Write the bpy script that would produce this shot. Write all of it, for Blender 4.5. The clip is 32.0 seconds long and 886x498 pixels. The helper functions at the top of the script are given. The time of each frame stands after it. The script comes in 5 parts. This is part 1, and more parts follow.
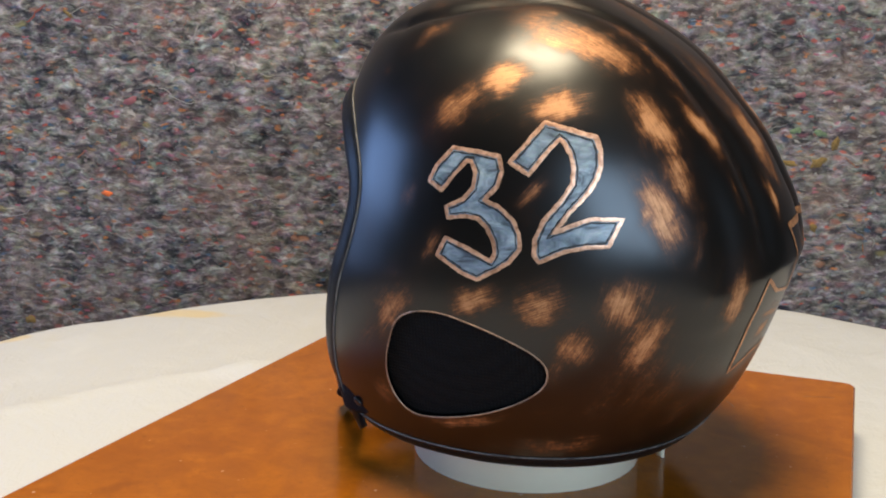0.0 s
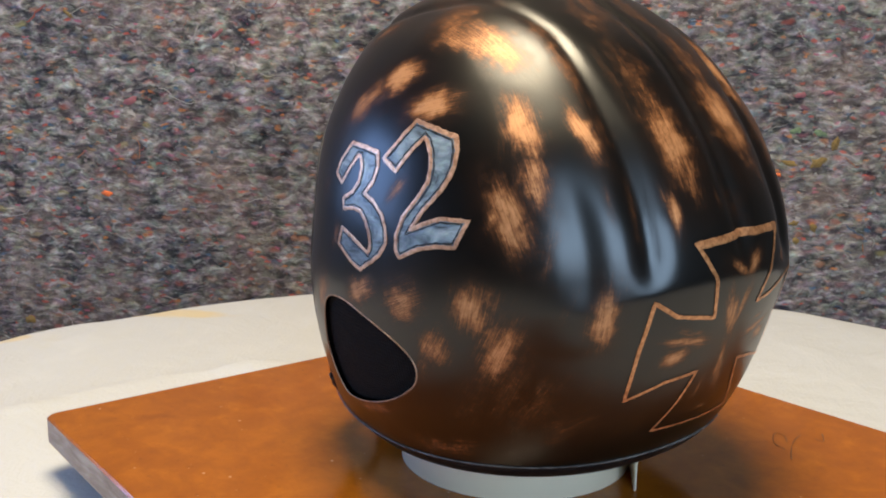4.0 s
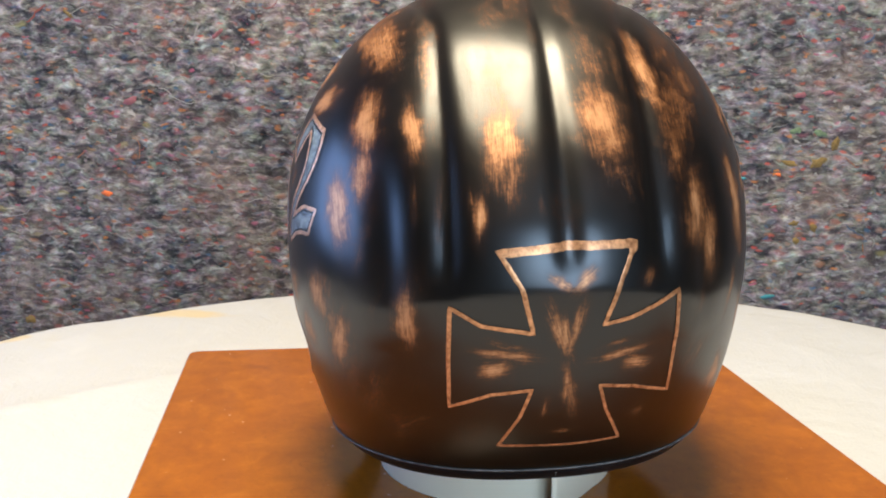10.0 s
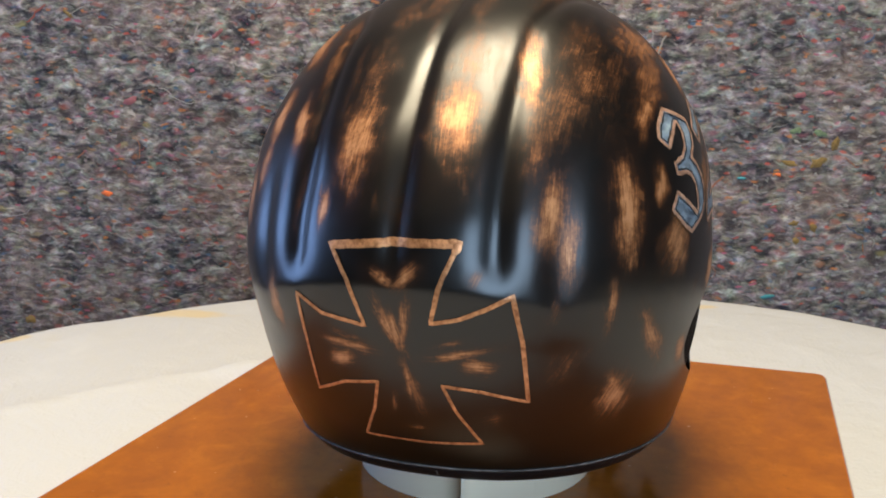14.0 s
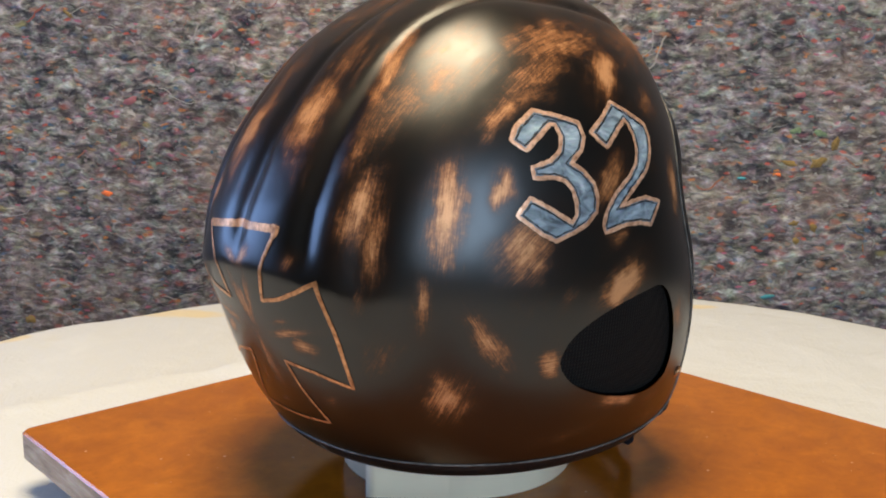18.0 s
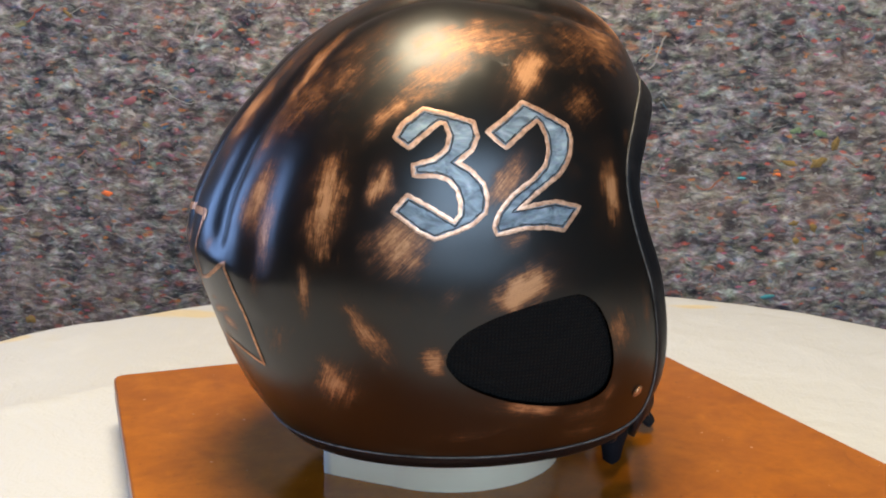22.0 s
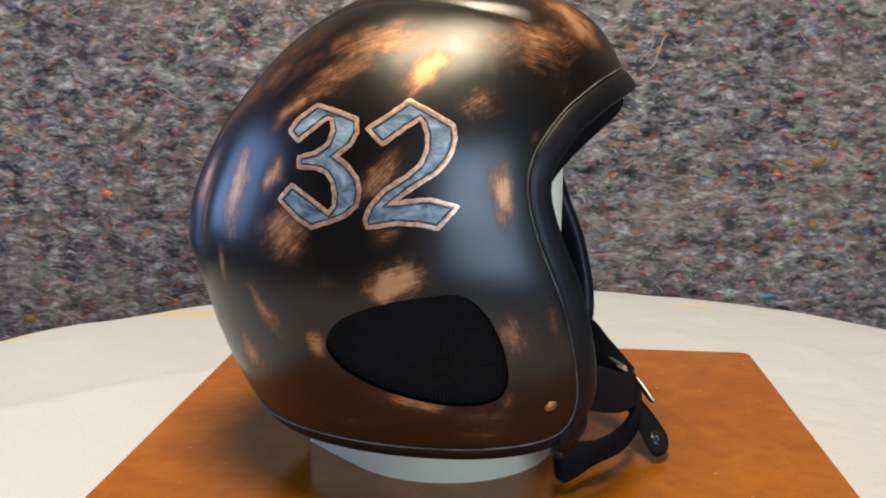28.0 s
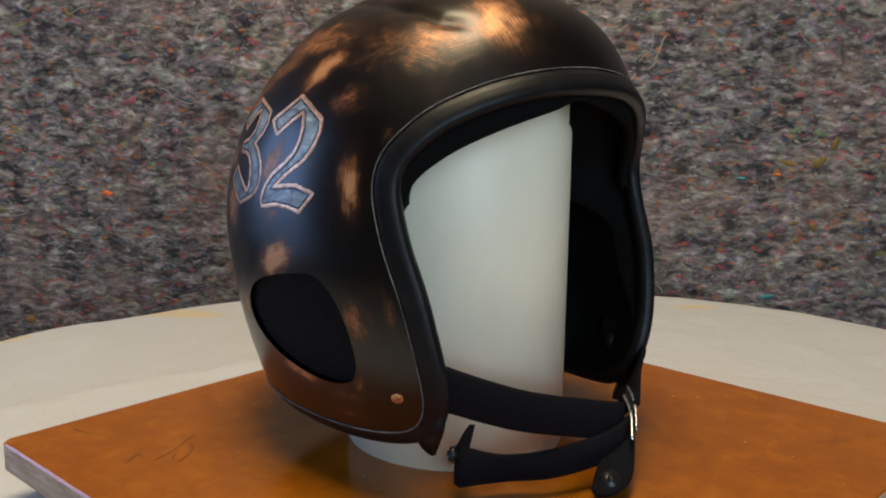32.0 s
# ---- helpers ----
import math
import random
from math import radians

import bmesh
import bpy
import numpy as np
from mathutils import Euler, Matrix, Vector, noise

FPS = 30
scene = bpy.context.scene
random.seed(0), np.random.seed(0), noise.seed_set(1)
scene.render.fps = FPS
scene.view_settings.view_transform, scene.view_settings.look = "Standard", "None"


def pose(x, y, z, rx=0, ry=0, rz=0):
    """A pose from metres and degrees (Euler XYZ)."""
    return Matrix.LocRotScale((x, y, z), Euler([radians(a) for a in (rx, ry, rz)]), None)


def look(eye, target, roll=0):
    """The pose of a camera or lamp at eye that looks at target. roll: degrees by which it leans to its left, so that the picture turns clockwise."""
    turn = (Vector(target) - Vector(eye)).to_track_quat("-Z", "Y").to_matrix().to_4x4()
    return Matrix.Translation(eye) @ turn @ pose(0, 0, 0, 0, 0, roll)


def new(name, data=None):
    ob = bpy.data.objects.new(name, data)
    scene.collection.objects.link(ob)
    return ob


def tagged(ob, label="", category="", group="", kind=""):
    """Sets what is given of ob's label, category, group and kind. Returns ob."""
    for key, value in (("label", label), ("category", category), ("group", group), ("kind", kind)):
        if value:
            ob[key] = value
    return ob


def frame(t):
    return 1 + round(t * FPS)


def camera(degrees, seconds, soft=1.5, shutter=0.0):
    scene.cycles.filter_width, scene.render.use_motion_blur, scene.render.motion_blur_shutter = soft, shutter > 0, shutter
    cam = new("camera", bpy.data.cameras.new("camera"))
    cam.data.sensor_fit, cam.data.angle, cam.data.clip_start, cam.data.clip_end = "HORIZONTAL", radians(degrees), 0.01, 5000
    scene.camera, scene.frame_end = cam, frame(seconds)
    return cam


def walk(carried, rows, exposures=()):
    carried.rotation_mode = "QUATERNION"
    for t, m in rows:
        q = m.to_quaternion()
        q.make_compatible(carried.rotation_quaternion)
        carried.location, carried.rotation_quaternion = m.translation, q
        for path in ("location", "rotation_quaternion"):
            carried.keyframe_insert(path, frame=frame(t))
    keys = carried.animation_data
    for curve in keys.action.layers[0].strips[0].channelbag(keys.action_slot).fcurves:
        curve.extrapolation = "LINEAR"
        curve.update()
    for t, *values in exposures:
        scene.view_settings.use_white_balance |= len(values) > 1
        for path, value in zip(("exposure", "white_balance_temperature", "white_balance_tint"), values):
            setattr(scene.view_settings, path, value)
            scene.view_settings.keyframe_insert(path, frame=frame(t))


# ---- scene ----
FOV = 49.756
SECONDS = 32.0
BOARD_TOP = 0.040
EYE = Vector((0.0, -0.54, 0.219 + BOARD_TOP))
CAMERA_POSE = Matrix.Translation(EYE) @ Euler((radians(90 - 10.925), 0, radians(2.837)), "XYZ").to_matrix().to_4x4() @ pose(0, 0, 0, 0, 0, 0.53)
cam = camera(FOV, SECONDS, 2.0)
walk(cam, [(0.0, CAMERA_POSE), (SECONDS, CAMERA_POSE)],
     exposures=[(0.0, -0.74, 6700, 10), (3.0, -0.78, 6700, 10), (6.0, -0.48, 6550, 10), (9.0, -0.36, 6550, 10), (12.0, -0.48, 6600, 10), (14.0, -0.68, 6650, 10), (18.0, -0.64, 6850, 10),
                (22.0, -0.64, 6700, 10), (25.0, -0.72, 6600, 10), (28.0, -0.74, 6600, 10), (29.5, -0.76, 6700, 10), (30.5, -0.90, 6850, 10), (32.0, -1.34, 7100, 10)])

# turn of the turntable, degrees about the upright axis
TURN = [(0.0, 0.0), (0.5, -2.42), (1.0, -7.58), (1.5, -11.98), (2.0, -16.05), (2.5, -20.2), (3.0, -23.09), (3.5, -25.63),
        (5.5, -33.39), (6.0, -33.92), (6.5, -39.75), (7.0, -46.17), (7.5, -48.7), (8.0, -50.12), (8.5, -51.35), (9.0, -54.89),
        (9.5, -58.72), (10.0, -59.11), (10.5, -59.61), (11.0, -63.15), (11.5, -66.65), (12.0, -70.06), (12.5, -73.98),
        (13.0, -77.08), (13.5, -81.01), (14.0, -84.25), (14.5, -86.63), (16.5, -103.28)]
TURN += [(17.0, -107.89), (17.5, -111.73), (18.0, -113.83), (18.5, -117.3), (19.0, -119.91), (19.5, -122.82), (20.0, -123.69),
         (20.5, -123.69), (21.0, -125.74), (21.5, -132.63), (22.0, -135.37), (22.5, -135.9), (23.0, -135.91), (23.5, -138.67),
         (24.0, -142.02), (24.5, -142.03), (25.0, -142.37), (25.5, -144.84), (27.5, -156.83), (28.0, -161.5), (28.5, -165.93),
         (29.0, -170.52), (29.5, -174.54), (30.0, -178.37), (30.5, -184.37), (31.0, -188.32), (31.5, -194.44), (32.0, -199.76)]

# room: x, y, z extents in metres; the table top is z = 0
X0, X1, Y0, Y1, Z0, Z1 = -2.2, 2.4, -2.4, 0.86, -0.75, 1.75

# ---- light ----
world = bpy.data.worlds.new("sky")
scene.world = world
world.use_nodes = True
wn = world.node_tree.nodes
sky = wn.new("ShaderNodeTexSky")
sky.sky_type, sky.sun_disc, sky.sun_elevation, sky.sun_rotation = "NISHITA", False, radians(40), radians(20)
world.node_tree.links.new(sky.outputs[0], wn["Background"].inputs[0])
wn["Background"].inputs[1].default_value = 0.1


def area_lamp(name, m, sx, sy, watts, colour, shape="RECTANGLE"):
    d = bpy.data.lights.new(name, "AREA")
    d.shape, d.size, d.size_y, d.energy, d.color = shape, sx, sy, watts, colour
    ob = new(name, d)
    ob.matrix_world = m
    return ob


WINDOW_LEFT = (-0.45, 0.80, 0.00, 1.15)      # y0, y1, z0, z1 in the wall x = X0
WINDOW_BACK = (0.15, 1.79, 0.05, 1.55)       # x0, x1, z0, z1 in the wall y = Y0
area_lamp("ceiling_lamp_light", pose(-0.08, -0.20, Z1 - 0.10), 0.72, 0.72, 78, (1.0, 0.86, 0.61), "DISK")
area_lamp("window_left_light", look((X0 - 0.05, 0.175, 0.575), (0, 0.175, 0.575)), 1.25, 1.15, 60, (0.27, 0.48, 1.0))
area_lamp("window_back_light", look((0.97, Y0 - 0.05, 0.80), (0.97, 0, 0.80)), 1.64, 1.5, 132, (0.50, 0.72, 1.0))


# ---- materials ----
LAYERS = 5              # overlapping sets of rubbed patches
COPPER_METAL = 0.42    # how metallic the bared copper is
FELT_TONE = 1.03       # lightness of the felt


def material(name, rough=0.5, metal=0.0):
    m = bpy.data.materials.new(name)
    m.use_nodes = True
    nt = m.node_tree
    p = nt.nodes["Principled BSDF"]
    p.inputs["Roughness"].default_value, p.inputs["Metallic"].default_value = rough, metal
    return m, nt, p


def node(nt, kind, ins=(), **props):
    n = nt.nodes.new(kind)
    for k, v in props.items():
        setattr(n, k, v)
    for k, v in dict(ins).items():
        if hasattr(v, "links"):
            nt.links.new(v, n.inputs[k])
        else:
            n.inputs[k].default_value = v
    return n


def setto(nt, socket, v):
    if hasattr(v, "links"):
        nt.links.new(v, socket)
    else:
        socket.default_value = v


def math_node(nt, op, a, b=0.0, c=0.0, clamp=False):
    return node(nt, "ShaderNodeMath", {0: a, 1: b, 2: c}, operation=op, use_clamp=clamp).outputs[0]


def mix(nt, fac, a, b, blend="MIX"):
    n = nt.nodes.new("ShaderNodeMix")
    n.data_type, n.blend_type = "RGBA", blend
    setto(nt, n.inputs[0], fac), setto(nt, n.inputs[6], a), setto(nt, n.inputs[7], b)
    return n.outputs[2]


def rgb(r, g, b):
    return (r, g, b, 1.0)


def coords(nt, scale=(1, 1, 1), rot=(0, 0, 0)):
    tc = nt.nodes.new("ShaderNodeTexCoord")
    return node(nt, "ShaderNodeMapping", {0: tc.outputs["Object"], 3: scale, 2: rot}).outputs[0]


def noise_tex(nt, vec, scale, detail=4.0, rough=0.55, distortion=0.0):
    return node(nt, "ShaderNodeTexNoise", {"Vector": vec, "Scale": scale, "Detail": detail, "Roughness": rough, "Distortion": distortion})


def ramp(nt, fac, stops, interp="LINEAR"):
    n = nt.nodes.new("ShaderNodeValToRGB")
    nt.links.new(fac, n.inputs[0])
    cr = n.color_ramp
    cr.interpolation = interp
    while len(cr.elements) < len(stops):
        cr.elements.new(0.5)
    for e, (p, c) in zip(cr.elements, stops):
        e.position, e.color = p, c if len(c) == 4 else (*c, 1.0)
    return n.outputs[0]


def bump(nt, p, height, strength, distance):
    b = node(nt, "ShaderNodeBump", {"Height": height, "Strength": strength, "Distance": distance})
    nt.links.new(b.outputs[0], p.inputs["Normal"])
    return b


def simple(name, colour, rough, metal=0.0, scale=60.0, vary=0.25, bump_mm=0.0, gloss=0.5):
    """A plain surface with two scales of variation."""
    m, nt, p = material(name, rough, metal)
    p.inputs["Specular IOR Level"].default_value = gloss
    v = coords(nt)
    big, fine = noise_tex(nt, v, scale * 0.12, 3), noise_tex(nt, v, scale, 5)
    f = math_node(nt, "ADD", math_node(nt, "MULTIPLY", big.outputs[0], 0.6), math_node(nt, "MULTIPLY", fine.outputs[0], 0.4))
    lo = rgb(*[c * (1 - vary) for c in colour])
    hi = rgb(*[min(1, c * (1 + vary)) for c in colour])
    nt.links.new(mix(nt, ramp(nt, f, [(0.35, (0, 0, 0)), (0.65, (1, 1, 1))]), lo, hi), p.inputs["Base Color"])
    nt.links.new(math_node(nt, "MULTIPLY_ADD", fine.outputs[0], 0.16, rough - 0.08), p.inputs["Roughness"])
    if bump_mm:
        bump(nt, p, fine.outputs[0], 0.6, bump_mm / 1000)
    return m


def helmet_paint():
    """Black satin paint rubbed through to copper in soft brushed patches."""
    m, nt, p = material("rubbed_black_copper_paint", 0.3)
    haze = node(nt, "ShaderNodeAttribute", attribute_name="haze").outputs["Fac"]
    v = coords(nt)
    blot = noise_tex(nt, v, 150, 5, 0.68)
    cloud = noise_tex(nt, v, 22, 4, 0.6)
    speck = noise_tex(nt, v, 620, 4, 0.7)
    grit = math_node(nt, "MULTIPLY_ADD", blot.outputs[0], 0.25, math_node(nt, "MULTIPLY", speck.outputs[0], 0.25))
    mask = None
    for k in range(LAYERS):
        wear = node(nt, "ShaderNodeAttribute", attribute_name="wear_%d" % k).outputs["Fac"]
        streak = node(nt, "ShaderNodeAttribute", attribute_name="streak_%d" % k).outputs["Vector"]
        n1 = noise_tex(nt, node(nt, "ShaderNodeMapping", {0: streak, 3: (50, 430, 1)}).outputs[0], 1.0, 4, 0.65)
        n2 = noise_tex(nt, node(nt, "ShaderNodeMapping", {0: streak, 3: (110, 1900, 1)}).outputs[0], 1.0, 3, 0.6)
        t = math_node(nt, "MULTIPLY_ADD", n1.outputs[0], 0.20, grit)
        t = math_node(nt, "MULTIPLY_ADD", n2.outputs[0], 0.30, t)
        t = math_node(nt, "MULTIPLY_ADD", t, 4.2, -1.6)
        e = math_node(nt, "SUBTRACT", math_node(nt, "MULTIPLY", wear, 1.72), math_node(nt, "MULTIPLY", t, 0.80))
        e = node(nt, "ShaderNodeMapRange", {0: e, 1: -0.10, 2: 1.30}, interpolation_type="SMOOTHSTEP").outputs[0]
        e = math_node(nt, "MULTIPLY", e, node(nt, "ShaderNodeMapRange", {0: wear, 1: 0.02, 2: 0.25}, interpolation_type="SMOOTHSTEP").outputs[0])
        mask = e if mask is None else math_node(nt, "MAXIMUM", mask, e)
    g = math_node(nt, "MULTIPLY_ADD", grit, 8.0, -1.5)
    faint = node(nt, "ShaderNodeMapRange", {0: cloud.outputs[0], 1: 0.50, 2: 0.78}, interpolation_type="SMOOTHSTEP").outputs[0]
    faint = math_node(nt, "MULTIPLY", faint, node(nt, "ShaderNodeMapRange", {0: g, 1: 0.75, 2: 0.25}).outputs[0])
    dust = math_node(nt, "SUBTRACT", math_node(nt, "MULTIPLY", haze, 0.90), math_node(nt, "MULTIPLY", g, 0.22))
    dust = node(nt, "ShaderNodeMapRange", {0: dust, 1: -0.05, 2: 0.60}, interpolation_type="SMOOTHSTEP").outputs[0]
    cover = math_node(nt, "MAXIMUM", mask, math_node(nt, "MAXIMUM", math_node(nt, "MULTIPLY", faint, 0.20), math_node(nt, "MULTIPLY", dust, 0.11)))
    dark = mix(nt, cloud.outputs[0], rgb(0.0016, 0.0015, 0.0015), rgb(0.0034, 0.0027, 0.0021))
    tone = math_node(nt, "MULTIPLY_ADD", math_node(nt, "SUBTRACT", speck.outputs[0], 0.5), 0.45, cover)
    copper = ramp(nt, tone, [(0.0, (0.05, 0.018, 0.006)), (0.35, (0.125, 0.043, 0.013)), (0.70, (0.30, 0.115, 0.040)), (1.0, (0.52, 0.245, 0.108))])
    nt.links.new(mix(nt, cover, dark, copper), p.inputs["Base Color"])
    nt.links.new(math_node(nt, "MULTIPLY", cover, COPPER_METAL), p.inputs["Metallic"])
    r = math_node(nt, "MULTIPLY_ADD", cloud.outputs[0], 0.06, 0.262)
    nt.links.new(math_node(nt, "MULTIPLY_ADD", mask, 0.17, r), p.inputs["Roughness"])
    p.inputs["Specular IOR Level"].default_value = 0.51
    h = math_node(nt, "ADD", math_node(nt, "MULTIPLY", mask, -0.5), math_node(nt, "MULTIPLY", noise_tex(nt, v, 900, 3).outputs[0], 0.12))
    bump(nt, p, h, 0.35, 0.0004)
    return m


def copper_line(name, low, high):
    m, nt, p = material(name, 0.36, 0.55)
    v = coords(nt)
    n = noise_tex(nt, v, 420, 5, 0.65)
    b = noise_tex(nt, v, 70, 3)
    c = mix(nt, ramp(nt, n.outputs[0], [(0.30, (0, 0, 0)), (0.60, (1, 1, 1))]), rgb(*low), rgb(*high))
    c = mix(nt, ramp(nt, b.outputs[0], [(0.52, (0, 0, 0)), (0.75, (0.7, 0.7, 0.7))]), c, rgb(low[0] * 0.7, low[1] * 0.7, low[2] * 0.7))
    nt.links.new(c, p.inputs["Base Color"])
    return m


def smoke_silver():
    m, nt, p = material("smoky_blue_grey_paint", 0.34)
    v = coords(nt, rot=(0, 0.6, 0), scale=(1, 1, 1.9))
    a = noise_tex(nt, v, 70, 5, 0.6, 1.6)
    b = noise_tex(nt, v, 320, 4, 0.6)
    c = ramp(nt, a.outputs[0], [(0.30, (0.035, 0.045, 0.06)), (0.45, (0.12, 0.155, 0.19)), (0.58, (0.20, 0.25, 0.29)), (0.75, (0.36, 0.41, 0.44))])
    nt.links.new(mix(nt, 0.18, c, b.outputs["Color"], "OVERLAY"), p.inputs["Base Color"])
    return m


def leather():
    m, nt, p = material("black_leather", 0.42)
    p.inputs["Specular IOR Level"].default_value = 0.20
    v = coords(nt)
    n = noise_tex(nt, v, 260, 5, 0.6)
    s = node(nt, "ShaderNodeTexVoronoi", {"Vector": v, "Scale": 900.0})
    w = noise_tex(nt, v, 45, 4)
    c = mix(nt, ramp(nt, w.outputs[0], [(0.5, (0, 0, 0)), (0.8, (1, 1, 1))]), rgb(0.005, 0.005, 0.006), rgb(0.013, 0.012, 0.013))
    nt.links.new(c, p.inputs["Base Color"])
    nt.links.new(math_node(nt, "MULTIPLY_ADD", n.outputs[0], 0.24, 0.30), p.inputs["Roughness"])
    bump(nt, p, math_node(nt, "ADD", s.outputs[0], n.outputs[0]), 0.12, 0.0004)
    return m


def webbing(name, colour, scale=900.0, even=0.35, relief=0.0008):
    m, nt, p = material(name, 0.85)
    v = coords(nt)
    w = node(nt, "ShaderNodeTexVoronoi", {"Vector": v, "Scale": scale, "Randomness": even})
    n = noise_tex(nt, v, 60, 4)
    c = mix(nt, w.outputs[0], rgb(*[k * 1.9 for k in colour]), rgb(*[k * 0.4 for k in colour]))
    nt.links.new(mix(nt, math_node(nt, "MULTIPLY", n.outputs[0], 0.5), c, rgb(*colour)), p.inputs["Base Color"])
    p.inputs["Specular IOR Level"].default_value = 0.12
    bump(nt, p, w.outputs[0], 0.7, relief)
    return m


def varnished_board():
    """Orange-brown stained wood under a glossy varnish, mottled, with dust and fine scratches."""
    m, nt, p = material("varnished_brown_wood", 0.2)
    v = coords(nt)
    g = coords(nt, scale=(9, 15, 8))
    grain = noise_tex(nt, g, 3.0, 6, 0.65, 0.8)
    cloud = noise_tex(nt, v, 9, 5, 0.62, 0.6)
    mottle = noise_tex(nt, v, 42, 6, 0.7, 0.4)
    spots = noise_tex(nt, v, 190, 5, 0.7)
    c = mix(nt, cloud.outputs[0], rgb(0.235, 0.060, 0.004), rgb(0.375, 0.120, 0.008))
    c = mix(nt, ramp(nt, grain.outputs[0], [(0.34, (0.22, 0.22, 0.22)), (0.58, (0, 0, 0))]), c, rgb(0.165, 0.040, 0.004))
    c = mix(nt, ramp(nt, mottle.outputs[0], [(0.36, (0.42, 0.42, 0.42)), (0.54, (0, 0, 0))]), c, rgb(0.20, 0.055, 0.005))
    c = mix(nt, ramp(nt, mottle.outputs[0], [(0.55, (0, 0, 0)), (0.72, (0.45, 0.45, 0.45))]), c, rgb(0.42, 0.145, 0.014))
    c = mix(nt, ramp(nt, spots.outputs[0], [(0.60, (0, 0, 0)), (0.74, (0.55, 0.55, 0.55))]), c, rgb(0.09, 0.028, 0.008))
    blots = noise_tex(nt, v, 17, 3, 0.5, 0.3)
    c = mix(nt, ramp(nt, blots.outputs[0], [(0.66, (0, 0, 0)), (0.71, (0.30, 0.30, 0.30))]), c, rgb(0.15, 0.038, 0.005))
    for size, share, strength in ((70.0, 0.72, 0.55), (150.0, 0.80, 0.40)):
        dust = node(nt, "ShaderNodeTexVoronoi", {"Vector": v, "Scale": size})
        pick = node(nt, "ShaderNodeSeparateColor", {0: dust.outputs["Color"]}).outputs[0]
        speck = math_node(nt, "MULTIPLY", ramp(nt, dust.outputs[0], [(0.035, (1, 1, 1)), (0.08, (0, 0, 0))]), math_node(nt, "GREATER_THAN", pick, share))
        c = mix(nt, math_node(nt, "MULTIPLY", speck, strength), c, rgb(0.62, 0.42, 0.28))
    w = noise_tex(nt, v, 11, 2, 0.5, 1.2)
    line = ramp(nt, w.outputs[0], [(0.495, (0, 0, 0)), (0.499, (1, 1, 1)), (0.503, (0, 0, 0))])
    some = ramp(nt, noise_tex(nt, v, 5, 2).outputs[0], [(0.60, (0, 0, 0)), (0.66, (0.4, 0.4, 0.4))])
    c = mix(nt, math_node(nt, "MULTIPLY", line, some), c, rgb(0.06, 0.018, 0.006))
    nt.links.new(c, p.inputs["Base Color"])
    nt.links.new(math_node(nt, "MULTIPLY_ADD", mottle.outputs[0], 0.16, 0.06), p.inputs["Roughness"])
    p.inputs["Specular IOR Level"].default_value = 0.55
    bump(nt, p, math_node(nt, "ADD", mottle.outputs[0], spots.outputs[0]), 0.10, 0.0006)
    return m


def bare_edge():
    m, nt, p = material("raw_wood_edge", 0.75)
    v = coords(nt, scale=(1, 1, 6))
    a = noise_tex(nt, v, 30, 6, 0.65, 0.4)
    b = noise_tex(nt, v, 260, 4)
    c = ramp(nt, a.outputs[0], [(0.3, (0.20, 0.135, 0.095)), (0.5, (0.33, 0.24, 0.18)), (0.7, (0.46, 0.37, 0.30))])
    nt.links.new(mix(nt, 0.3, c, b.outputs["Color"], "OVERLAY"), p.inputs["Base Color"])
    bump(nt, p, b.outputs[0], 0.4, 0.0006)
    return m


